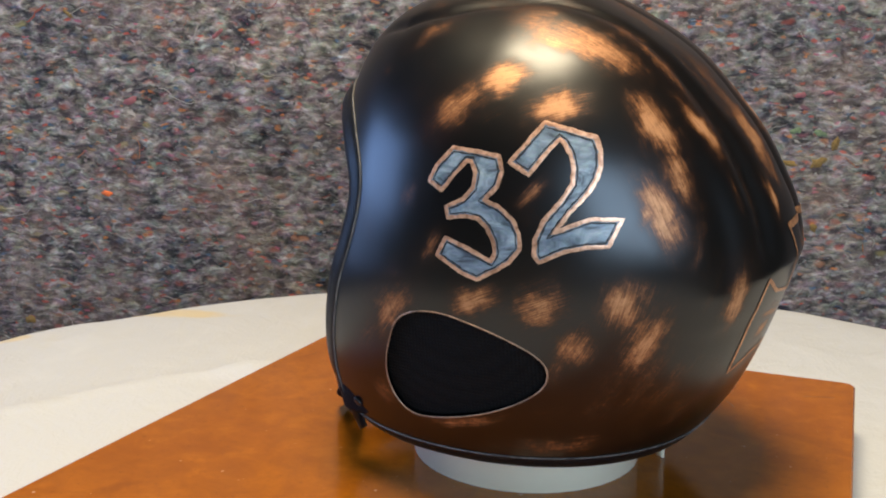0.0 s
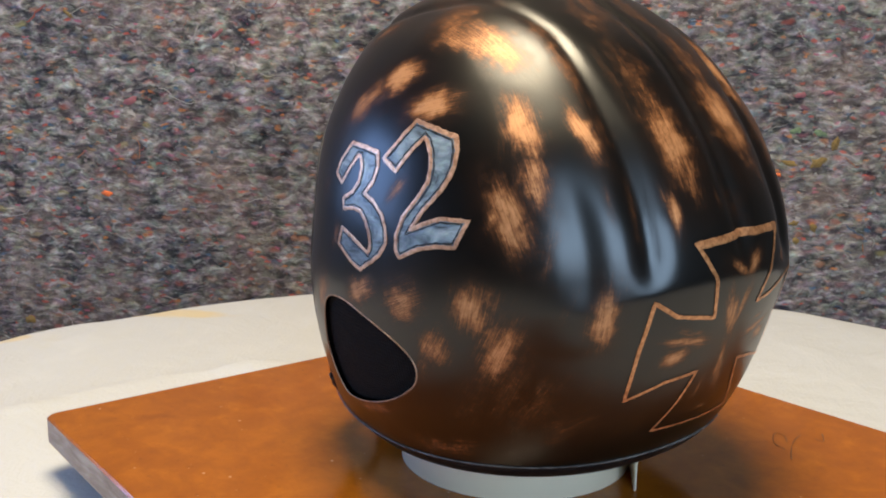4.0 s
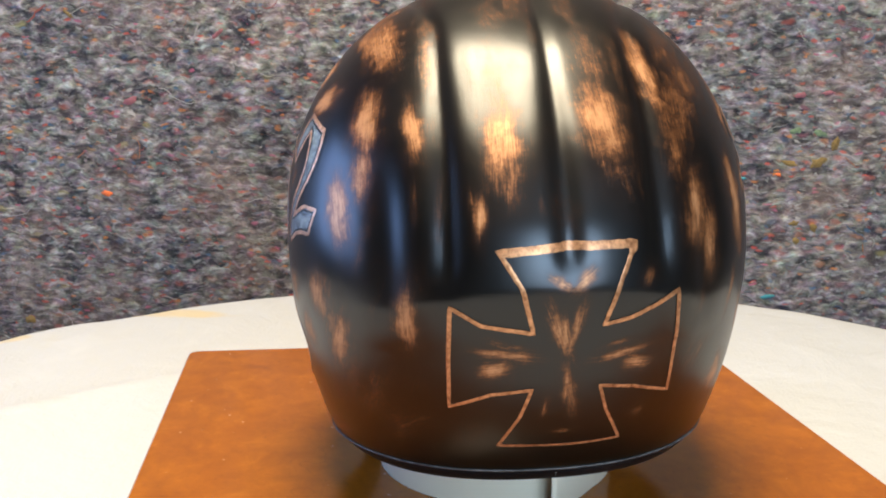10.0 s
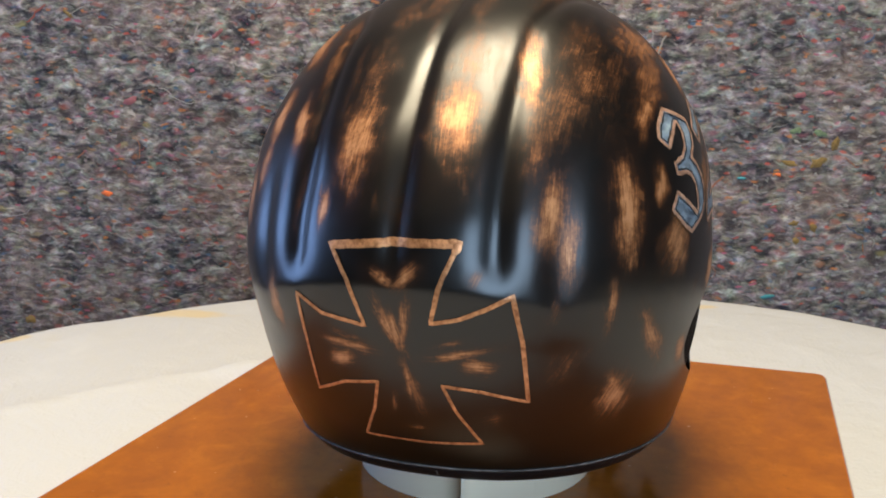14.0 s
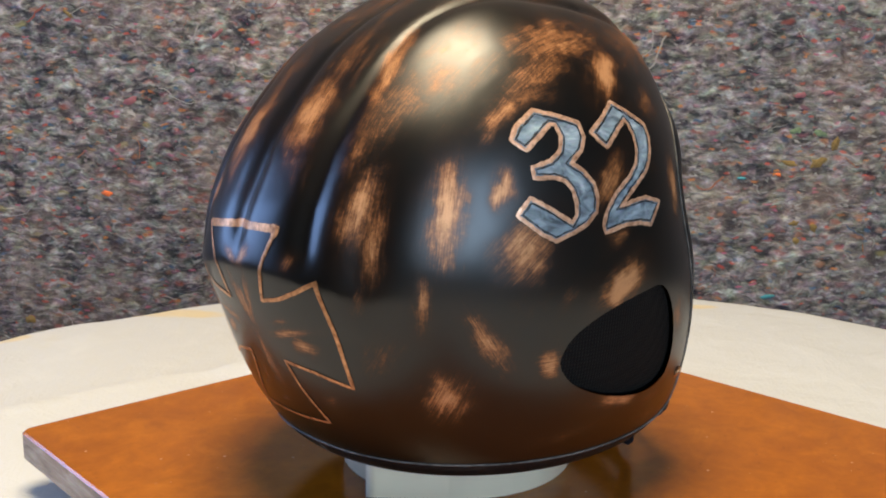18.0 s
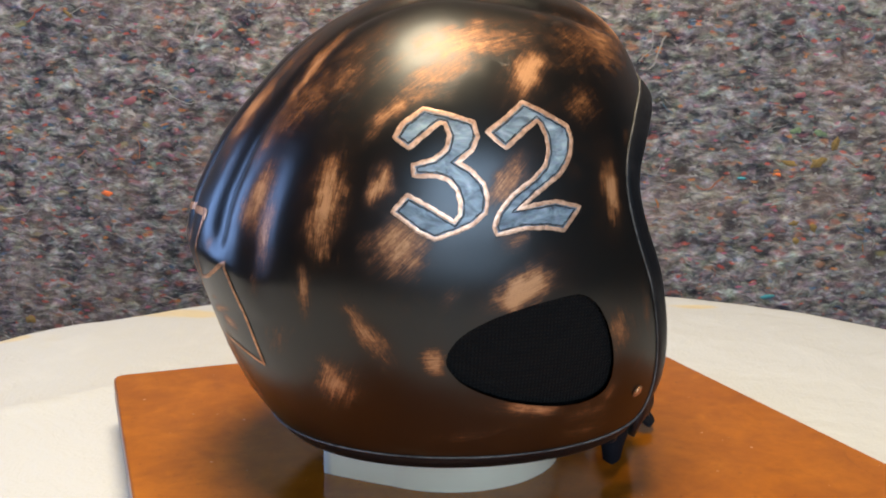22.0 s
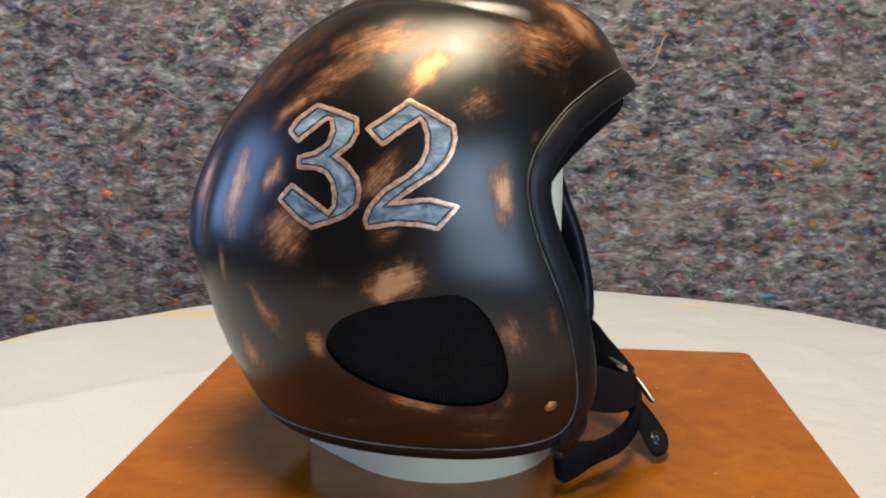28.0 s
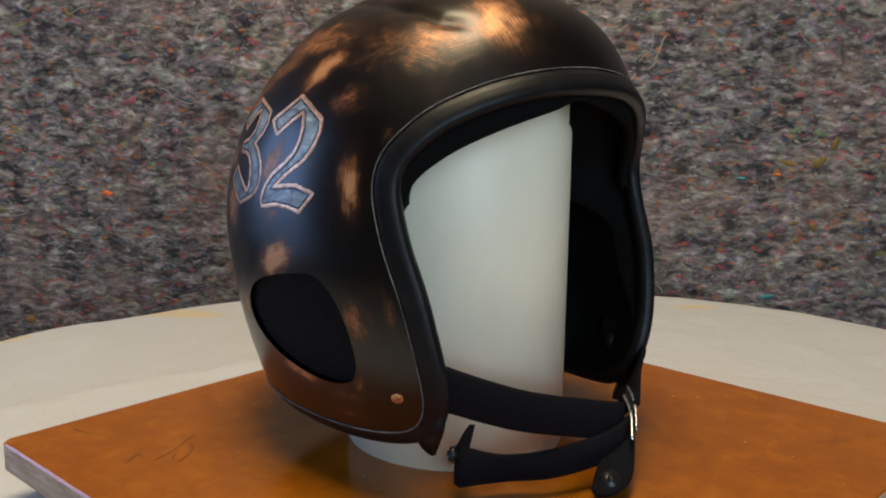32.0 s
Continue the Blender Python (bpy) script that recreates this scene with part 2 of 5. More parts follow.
def cloth(name, tone, stains):
    """White table linen with a fine weave, soft creases and yellow stains (x, y, half-length, half-width in metres)."""
    m, nt, p = material(name, 0.85)
    v = coords(nt)
    st = noise_tex(nt, v, 5.5, 5, 0.6, 0.9)
    st2 = noise_tex(nt, v, 21, 4, 0.6, 0.5)
    fine = noise_tex(nt, v, 300, 4)
    fold = noise_tex(nt, v, 13, 4, 0.55, 1.8)
    dots = node(nt, "ShaderNodeTexVoronoi", {"Vector": v, "Scale": 62.0, "Randomness": 0.2})
    c = mix(nt, ramp(nt, st.outputs[0], [(0.60, (0, 0, 0)), (0.70, (0.30, 0.30, 0.30))]), rgb(*tone), rgb(tone[0], tone[1] * 0.93, tone[2] * 0.78))
    c = mix(nt, ramp(nt, st2.outputs[0], [(0.50, (0, 0, 0)), (0.75, (0.6, 0.6, 0.6))]), c, rgb(*[k * 1.09 for k in tone]))
    c = mix(nt, ramp(nt, dots.outputs[0], [(0.10, (0.10, 0.10, 0.10)), (0.16, (0, 0, 0))]), c, rgb(0.60, 0.58, 0.55))
    sep = node(nt, "ShaderNodeSeparateXYZ", {0: v}).outputs
    # a cleaner, creamier area with a ragged scalloped border
    d = node(nt, "ShaderNodeVectorMath", {0: v, 1: (-0.12, -0.05, 0.0)}, operation="DISTANCE").outputs["Value"]
    d = math_node(nt, "MULTIPLY_ADD", st2.outputs[0], 0.055, math_node(nt, "MULTIPLY_ADD", st.outputs[0], 0.05, d))
    c = mix(nt, node(nt, "ShaderNodeMapRange", {0: d, 1: 0.378, 2: 0.366}).outputs[0], c, rgb(tone[0] * 1.06, tone[1] * 1.065, tone[2] * 1.07))
    for x, y, a, b in stains:
        dx = math_node(nt, "MULTIPLY", math_node(nt, "SUBTRACT", sep[0], x), 1 / a)
        dy = math_node(nt, "MULTIPLY", math_node(nt, "SUBTRACT", sep[1], y), 1 / b)
        d = math_node(nt, "SQRT", math_node(nt, "ADD", math_node(nt, "MULTIPLY", dx, dx), math_node(nt, "MULTIPLY", dy, dy)))
        d = math_node(nt, "ADD", d, math_node(nt, "MULTIPLY_ADD", st2.outputs[0], 1.6, -0.8))
        blot = node(nt, "ShaderNodeMapRange", {0: d, 1: 1.1, 2: 0.55, 3: 0.0, 4: 0.75}, interpolation_type="SMOOTHSTEP").outputs[0]
        c = mix(nt, blot, c, rgb(0.56, 0.44, 0.25))
    nt.links.new(c, p.inputs["Base Color"])
    h = math_node(nt, "ADD", fine.outputs[0], math_node(nt, "MULTIPLY", st2.outputs[0], 3.0))
    bump(nt, p, math_node(nt, "MULTIPLY_ADD", fold.outputs[0], 3.2, h), 0.38, 0.002)
    return m


def felt():
    """Recycled-fibre felt: cloudy grey with soft flecks of every colour."""
    m, nt, p = material("grey_recycled_felt", 0.95)
    p.inputs["Specular IOR Level"].default_value = 0.1
    tc = nt.nodes.new("ShaderNodeTexCoord").outputs["Object"]
    warp = noise_tex(nt, tc, 34, 4, 0.6)
    wv = node(nt, "ShaderNodeVectorMath", {0: warp.outputs["Color"], 1: (0.5, 0.5, 0.5)}, operation="SUBTRACT").outputs[0]
    wv = node(nt, "ShaderNodeVectorMath", {0: wv, "Scale": 0.018}, operation="SCALE").outputs[0]
    v = node(nt, "ShaderNodeVectorMath", {0: tc, 1: wv}, operation="ADD").outputs[0]

    def wisps(scale, stretch, shift, detail=4, rough=0.65):
        mp = node(nt, "ShaderNodeMapping", {0: v, 3: stretch, 1: shift}).outputs[0]
        return noise_tex(nt, mp, scale, detail, rough, 0.3)
    # light and dark wisps of matted fibre at three sizes
    a, b, d = wisps(30, (0.65, 1, 1.3), (0, 0, 0), 4, 0.6), wisps(64, (0.65, 1, 1.35), (3, 0, 1), 3, 0.55), wisps(125, (0.6, 1, 1.35), (7, 0, 5), 2, 0.55)
    f = math_node(nt, "MULTIPLY_ADD", a.outputs[0], 0.30, math_node(nt, "MULTIPLY_ADD", b.outputs[0], 0.42, math_node(nt, "MULTIPLY", d.outputs[0], 0.28)))
    base = ramp(nt, f, [(0.36, (0.016, 0.015, 0.019)), (0.44, (0.058, 0.052, 0.053)), (0.51, (0.155, 0.134, 0.126)), (0.58, (0.275, 0.240, 0.222)), (0.66, (0.50, 0.46, 0.43)), (0.75, (0.74, 0.70, 0.66))])
    # every lump is dyed a little differently
    dye = node(nt, "ShaderNodeMapping", {0: v, 3: (0.8, 1, 1.2), 1: (11, 0, 4)}).outputs[0]
    tint = noise_tex(nt, dye, 75, 3, 0.6)
    hue = node(nt, "ShaderNodeHueSaturation", {"Saturation": 0.75, "Value": 1.9, "Color": tint.outputs["Color"]}).outputs[0]
    base = mix(nt, 0.55, base, hue, "MULTIPLY")
    cells = []
    for sc, st in ((95.0, (0.6, 1, 1.2)), (170.0, (0.55, 1, 1.25)), (300.0, (0.6, 1, 1.2))):
        mp = node(nt, "ShaderNodeMapping", {0: v, 3: st, 1: (sc * 0.01, 0, sc * 0.02)}).outputs[0]
        cell = node(nt, "ShaderNodeTexVoronoi", {"Vector": mp, "Scale": sc})
        cells.append((node(nt, "ShaderNodeSeparateColor", {0: cell.outputs["Color"]}).outputs, cell.outputs[0]))
    reds = ramp(nt, cells[0][0][1], [(0.0, (0.30, 0.075, 0.055)), (0.30, (0.36, 0.15, 0.08)), (0.52, (0.22, 0.07, 0.09)), (0.66, (0.05, 0.075, 0.12)), (0.80, (0.50, 0.45, 0.40)), (0.92, (0.26, 0.21, 0.08))], "CONSTANT")
    pick = math_node(nt, "MULTIPLY", ramp(nt, cells[0][0][2], [(0.80, (0, 0, 0)), (0.86, (0.62, 0.62, 0.62))]), ramp(nt, cells[0][1], [(0.25, (1, 1, 1)), (0.60, (0, 0, 0))]))
    base = mix(nt, pick, base, reds)
    bits = ramp(nt, cells[1][0][1], [(0.0, (0.42, 0.07, 0.05)), (0.24, (0.46, 0.16, 0.05)), (0.42, (0.05, 0.10, 0.17)), (0.56, (0.36, 0.33, 0.30)), (0.74, (0.025, 0.025, 0.04)), (0.88, (0.40, 0.10, 0.16))], "CONSTANT")
    pick = math_node(nt, "MULTIPLY", ramp(nt, cells[1][0][2], [(0.84, (0, 0, 0)), (0.88, (0.8, 0.8, 0.8))]), ramp(nt, cells[1][1], [(0.25, (1, 1, 1)), (0.62, (0, 0, 0))]))
    base = mix(nt, pick, base, bits)
    pale = ramp(nt, cells[2][0][1], [(0.0, (0.62, 0.58, 0.54)), (0.5, (0.03, 0.03, 0.04)), (0.8, (0.45, 0.12, 0.07))], "CONSTANT")
    base = mix(nt, ramp(nt, cells[2][0][2], [(0.88, (0, 0, 0)), (0.94, (0.22, 0.22, 0.22))]), base, pale)
    # wide drifts: browner and navy stretches
    big, drift = noise_tex(nt, tc, 3.6, 4, 0.6), noise_tex(nt, tc, 7, 3, 0.6)
    base = mix(nt, ramp(nt, drift.outputs[0], [(0.46, (0, 0, 0)), (0.70, (0.35, 0.35, 0.35))]), base, rgb(0.25, 0.17, 0.135))
    base = mix(nt, 1.0, base, ramp(nt, big.outputs[0], [(0.30, (0.58, 0.62, 0.70)), (0.44, (0.90, 0.90, 0.92)), (0.60, (1.06, 1.02, 0.99))]), "MULTIPLY")
    nt.links.new(mix(nt, 1.0, base, rgb(0.96 * FELT_TONE, FELT_TONE, 1.02 * FELT_TONE), "MULTIPLY"), p.inputs["Base Color"])
    bump(nt, p, math_node(nt, "ADD", f, math_node(nt, "MULTIPLY", d.outputs[0], 0.3)), 0.5, 0.010)
    return m


def fibre():
    m, nt, p = material("mixed_fibres", 0.9)
    p.inputs["Specular IOR Level"].default_value = 0.1
    g = nt.nodes.new("ShaderNodeNewGeometry").outputs["Random Per Island"]
    c = ramp(nt, g, [(0.0, (0.10, 0.095, 0.10)), (0.14, (0.34, 0.31, 0.285)), (0.30, (0.26, 0.23, 0.21)), (0.46, (0.16, 0.15, 0.15)), (0.60, (0.33, 0.29, 0.26)),
                     (0.72, (0.34, 0.14, 0.09)), (0.79, (0.08, 0.12, 0.19)), (0.84, (0.40, 0.36, 0.33)), (0.91, (0.30, 0.09, 0.07)), (0.94, (0.42, 0.17, 0.07)),
                     (0.965, (0.30, 0.25, 0.11)), (0.982, (0.08, 0.14, 0.19))], "CONSTANT")
    n = noise_tex(nt, coords(nt), 400, 4)
    nt.links.new(mix(nt, 1.0, mix(nt, 0.4, c, n.outputs["Color"], "OVERLAY"), rgb(0.75, 0.75, 0.75), "MULTIPLY"), p.inputs["Base Color"])
    return m


FIBRE = fibre()
PAINT, SMOKE, LEATHER = helmet_paint(), smoke_silver(), leather()
COPPER = copper_line("brushed_copper_paint", (0.36, 0.16, 0.085), (0.80, 0.47, 0.31))
RUBBED = copper_line("rubbed_copper_paint", (0.19, 0.066, 0.022), (0.62, 0.285, 0.125))
STRAP = webbing("black_webbing", (0.005, 0.005, 0.007), 1500)
NET = webbing("black_mesh_fabric", (0.0042, 0.0039, 0.0036), 560, 0.0, 0.0025)
FOAM = simple("black_foam_lining", (0.0045, 0.0043, 0.0042), 0.95, vary=0.4, bump_mm=0.8, gloss=0.08)
INK = simple("dark_outline_paint", (0.012, 0.010, 0.010), 0.45)
SCORE = simple("dirty_scratch", (0.10, 0.032, 0.008), 0.6, scale=400)
STEEL = simple("worn_steel", (0.55, 0.55, 0.56), 0.28, 0.95, scale=300)
BLACK_METAL = simple("black_snap_metal", (0.02, 0.02, 0.022), 0.32, 0.4, scale=300)
SEAM = simple("worn_grey_edge", (0.10, 0.09, 0.08), 0.75, scale=260, vary=0.9)
RIM_LINE_PAINT = simple("worn_copper_edge", (0.30, 0.19, 0.125), 0.4, 0.3, scale=200, vary=0.8)
BOARD, EDGE, FELT = varnished_board(), bare_edge(), felt()
CLOTH = cloth("white_tablecloth", (0.462, 0.463, 0.475), [(-0.345, 0.420, 0.052, 0.016), (-0.405, 0.413, 0.022, 0.010), (-0.482, 0.320, 0.022, 0.018), (0.20, 0.50, 0.03, 0.012)])
PLASTIC = simple("cream_plastic", (0.99, 0.885, 0.66), 0.42, scale=40, vary=0.04)
WALL = simple("painted_plaster", (0.10, 0.09, 0.08), 0.9, scale=25, vary=0.1, bump_mm=0.5)
CEIL = simple("ceiling_paint", (0.16, 0.145, 0.125), 0.9, scale=25, vary=0.06)
FLOOR = simple("brown_floor_boards", (0.10, 0.065, 0.045), 0.5, scale=20, vary=0.3)
WOOD = simple("table_wood", (0.28, 0.17, 0.09), 0.5, scale=30)
FRAME = simple("white_window_frame", (0.7, 0.7, 0.68), 0.4, scale=50, vary=0.05)


# ---- helpers for meshes ----
def link_mesh(name, verts, faces, mat, parent=None, label="", smooth=True):
    me = bpy.data.meshes.new(name)
    me.from_pydata([tuple(v) for v in verts], [], [tuple(f) for f in faces])
    me.materials.append(mat)
    if smooth:
        me.polygons.foreach_set("use_smooth", [True] * len(me.polygons))
    me.update()
    ob = new(name, me)
    ob.parent = parent
    if label:
        tagged(ob, label)
    return ob


def part(name, bm, mat, parent, label="", smooth=True):
    me = bpy.data.meshes.new(name)
    bm.normal_update()
    bm.to_mesh(me)
    bm.free()
    me.materials.append(mat)
    if smooth:
        me.polygons.foreach_set("use_smooth", [True] * len(me.polygons))
    ob = new(name, me)
    ob.parent = parent
    if label:
        tagged(ob, label)
    return ob


def box(name, lo, hi, mat, parent=None, bevel=0.0, label="", segments=2):
    bm = bmesh.new()
    bmesh.ops.create_cube(bm, size=1)
    lo, hi = Vector(lo), Vector(hi)
    for v in bm.verts:
        v.co = Vector([(lo[i] + hi[i]) / 2 + v.co[i] * (hi[i] - lo[i]) for i in range(3)])
    if bevel:
        bmesh.ops.bevel(bm, geom=bm.edges, offset=bevel, segments=segments, affect="EDGES", profile=0.5)
    return part(name, bm, mat, parent, label, smooth=False)


def sweep(name, path, profile, mat, parent, ups, closed=True, label=""):
    """Sweeps a closed profile of (across, out) offsets along a path; ups are the outward directions."""
    n, k = len(path), len(profile)
    verts, faces = [], []
    for i in range(n):
        a = path[(i - 1) % n] if closed or i else path[i]
        b = path[(i + 1) % n] if closed or i < n - 1 else path[i]
        t = (b - a).normalized()
        out = (ups[i] - t * ups[i].dot(t)).normalized()
        side = t.cross(out)
        verts += [path[i] + side * u + out * w for u, w in profile]
    for i in range(n if closed else n - 1):
        j = (i + 1) % n
        faces += [(i * k + s, i * k + (s + 1) % k, j * k + (s + 1) % k, j * k + s) for s in range(k)]
    if not closed:
        faces += [tuple(range(k))[::-1], tuple(range((n - 1) * k, n * k))]
    return link_mesh(name, verts, faces, mat, parent, label)


def ring(r_across, r_out, n=10):
    return [(r_across * math.cos(2 * math.pi * i / n), r_out * math.sin(2 * math.pi * i / n)) for i in range(n)]


def squared(a, b, n=16):
    """A rounded oblong."""
    out = []
    for i in range(n):
        c, d = math.cos(2 * math.pi * (i + 0.5) / n), math.sin(2 * math.pi * (i + 0.5) / n)
        k = (abs(c) ** 4 + abs(d) ** 4) ** -0.25
        out.append((a * c * k, b * d * k))
    return out


def smooth_curve(points, per=8, closed=False):
    """Catmull-Rom through the points."""
    pts = [Vector(p) for p in points]
    n, out = len(pts), []
    for i in range(n if closed else n - 1):
        p0, p1 = pts[(i - 1) % n] if closed or i else pts[0], pts[i]
        p2 = pts[(i + 1) % n]
        p3 = pts[(i + 2) % n] if closed or i < n - 2 else pts[-1]
        for s in range(per):
            t = s / per
            out.append(0.5 * ((2 * p1) + (p2 - p0) * t + (2 * p0 - 5 * p1 + 4 * p2 - p3) * t * t + (3 * p1 - p0 - 3 * p2 + p3) * t ** 3))
    return out if closed else out + [pts[-1]]


# ---- helmet form: radius by azimuth and elevation about its centre, x to the front, y to its left ----
NODES = np.radians([-60, -45, -35, -25, -15, -7, 0, 7, 15, 25, 35, 50, 70, 90])
FRONT = np.array([187.3, 171.1, 160.2, 149.4, 138.5, 129.8, 122.5, 117.3, 116.9, 121.7, 127.7, 137.8, 135.2, 130.9]) / 1000
BACK = np.array([140.6, 137.2, 135.1, 132.9, 132.8, 135.1, 137.5, 135.7, 131.5, 127.7, 124.3, 123.7, 125.1, 130.9]) / 1000
SIDE = np.array([151.1, 140.3, 131.2, 124.9, 120.5, 118.9, 117.9, 118.3, 119.8, 122.2, 124.3, 127.5, 129.7, 130.9]) / 1000
POWER = 2.107


def spline(y):
    n, h = len(NODES), np.diff(NODES)
    a, b = np.zeros((n, n)), np.zeros(n)
    a[0, 0] = 1
    for i in range(1, n - 1):
        a[i, i - 1], a[i, i], a[i, i + 1] = h[i - 1], 2 * (h[i - 1] + h[i]), h[i]
        b[i] = 6 * ((y[i + 1] - y[i]) / h[i] - (y[i] - y[i - 1]) / h[i - 1])
    a[-1, -1], a[-1, -2], b[-1] = 2 * h[-1], h[-1], 6 * (0 - (y[-1] - y[-2]) / h[-1])
    m = np.linalg.solve(a, b)

    def value(e):
        e = np.clip(e, NODES[0], NODES[-1])
        i = np.clip(np.searchsorted(NODES, e) - 1, 0, n - 2)
        w = NODES[i + 1] - NODES[i]
        p, q = (NODES[i + 1] - e) / w, (e - NODES[i]) / w
        return p * y[i] + q * y[i + 1] + ((p ** 3 - p) * m[i] + (q ** 3 - q) * m[i + 1]) * w * w / 6
    return value


FRONT_R, BACK_R, SIDE_R = spline(FRONT), spline(BACK), spline(SIDE)


def step(a, b, x):
    t = np.clip((x - a) / (b - a), 0, 1)
    return t * t * (3 - 2 * t)


def creased_back(az, el):
    """The back's profile, with a crease where the flutes end; it sags and fades towards the sides."""
    dev = 180 - np.abs(np.degrees(np.arctan2(np.sin(az), np.cos(az))))
    e = np.degrees(el)
    sag = -2.8 * np.minimum(dev / 24, 1.3) ** 2
    e = e - sag * np.exp(-((e - sag) / 12) ** 2)
    up = 138.0 + (e + 1) * (-0.171 - 0.0148 * (e + 1))
    low = 138.0 + (e + 1) * (0.56 + 0.0135 * (e + 1))
    w = (1 - step(26, 50, dev)) * step(-15, -9, e) * (1 - step(9, 15, e))
    return w * np.where(e > -1, up, low) / 1000 + (1 - w) * BACK_R(el)


def plain_radius(az, el):
    ca, sa = np.cos(az), np.sin(az)
    fb = np.where(ca > 0, FRONT_R(el), creased_back(az, el))
    return ((np.abs(ca) / fb) ** POWER + (np.abs(sa) / SIDE_R(el)) ** POWER) ** (-1 / POWER)


def groove_depth(x, y, z):
    """Three long flutes from the crown to the back edge, two short ones beside them."""
    d = np.zeros_like(x)
    side = np.interp(x, [-0.14, -0.06, 0.03, 0.055, 0.075], [0.0445, 0.0425, 0.0600, 0.0590, 0.0490])
    end = step(-0.001, 0.017, z + 0.0022 + 2.1 * y * y) * (1 - step(0.058, 0.078, x)) * (1 - 0.62 * step(0.035, 0.095, z) * (1 - 0.55 * step(0.0, 0.045, x)))
    wide = 0.0060 - 0.0024 * step(0.035, 0.095, z)
    for c, k in ((side - 0.001, 1.0), (-side - 0.003, 1.0), (np.full_like(x, -0.006), 0.9 - 0.9 * step(0.01, 0.05, x))):
        u = np.abs(y - c) / wide
        d += 0.0033 * k * end * np.exp(-u ** 1.7)
    for c in (0.0675, -0.0705):
        u = (y - c) / 0.0066
        d += 0.0019 * np.exp(-u * u) * step(-0.030, 0.0, z) * (1 - step(0.020, 0.060, z)) * (x < -0.05)
    return d


def shell_point(az, el, inset=0.0):
    r = plain_radius(az, el)
    x, y, z = r * np.cos(el) * np.cos(az), r * np.cos(el) * np.sin(az), r * np.sin(el)
    k = (r - groove_depth(x, y, z) - inset) / r
    return x * k, y * k, z * k


def side_point(x, z, sign, lift=0.0):
    """The point of the shell at x, z on the left (sign 1) or right (-1) side."""
    lo, hi = 0.0, 0.16
    for _ in range(26):
        y = (lo + hi) / 2
        r = math.sqrt(x * x + y * y + z * z)
        if r < float(plain_radius(math.atan2(y, x), math.asin(z / r))):
            lo = y
        else:
            hi = y
    p = Vector((x, sign * lo, z))
    return p + p.normalized() * lift


def back_point(y, z, lift=0.0):
    lo, hi = 0.0, 0.2
    for _ in range(26):
        x = (lo + hi) / 2
        r = math.sqrt(x * x + y * y + z * z)
        px, py, pz = shell_point(np.array([math.atan2(y, -x)]), np.array([math.asin(z / r)]))
        if r < math.sqrt(px[0] ** 2 + py[0] ** 2 + pz[0] ** 2):
            lo = x
        else:
            hi = x
    p = Vector((-lo, y, z))
    return p + p.normalized() * lift


# edge of the shell seen from the side: brow, cheek, jaw corner, lower edge (x, z in mm)
RIM = [(200, 150), (104, 88), (90, 79), (80, 71), (72, 63.5), (64.5, 53), (59.5, 44), (57, 33), (58, 21), (62, 7), (67, -6), (74, -23), (79, -42),
       (82, -59), (82.5, -74), (80, -84), (74, -91), (62, -95), (40, -97.5), (10, -98), (-30, -96.5), (-70, -95.5), (-110, -95.5), (-300, -95.5)]
HOLE_RIGHT = [(-34.5, -45), (-29, -35.5), (-16, -28), (0, -23), (16, -20), (28, -19), (37, -24), (44, -33.5), (49, -46), (51, -59), (48, -69), (38, -73.5),
              (24, -74), (8, -71.5), (-8, -67), (-24, -59.5), (-32, -52)]
HOLE_LEFT = [(41, -58), (37, -42), (31, -30), (20, -24), (5, -23), (-12, -27), (-28, -33), (-40, -40), (-44.5, -47.5), (-41, -56.5), (-28, -66), (-10, -74), (12, -80),
             (29, -81), (38.5, -72)]


def dense(points, per, closed):
    return np.array([tuple(p) for p in smooth_curve([(a / 1000, b / 1000, 0) for a, b in points], per, closed)])[:, :2]


RIM_LINE = dense(RIM[1:-1], 5, False)
KEEP = np.vstack([[(0.2, 0.15)], RIM_LINE, [(-0.3, -0.0955), (-0.3, 0.4), (0.2, 0.4)]])
HOLES = {-1: dense(HOLE_RIGHT, 4, True), 1: dense(HOLE_LEFT, 4, True)}


def inside(poly, x, z):
    px, pz = poly[:, 0], poly[:, 1]
    qx, qz = np.roll(px, -1), np.roll(pz, -1)
    x, z = np.asarray(x)[..., None], np.asarray(z)[..., None]
    cross = (pz > z) != (qz > z)
    at = (qx - px) * (z - pz) / np.where(qz == pz, 1e-12, qz - pz) + px
    return (np.sum(cross & (x < at), axis=-1) % 2) == 1


def kept(az, el, holes):
    x, y, z = shell_point(az, el)
    ok = inside(KEEP, x, z)
    if holes:
        for sign, poly in HOLES.items():
            ok &= ~(inside(poly, x, z) & (y * sign > 0))
    return ok


def in_hole(sign):
    def test(az, el):
        x, y, z = shell_point(az, el)
        return inside(HOLES[sign], x, z) & (y * sign > 0)
    return test


NA, NE = 360, 152
AZ, EL = np.meshgrid(np.arange(NA) * 2 * math.pi / NA, np.radians(np.linspace(-62, 89.5, NE)), indexing="ij")


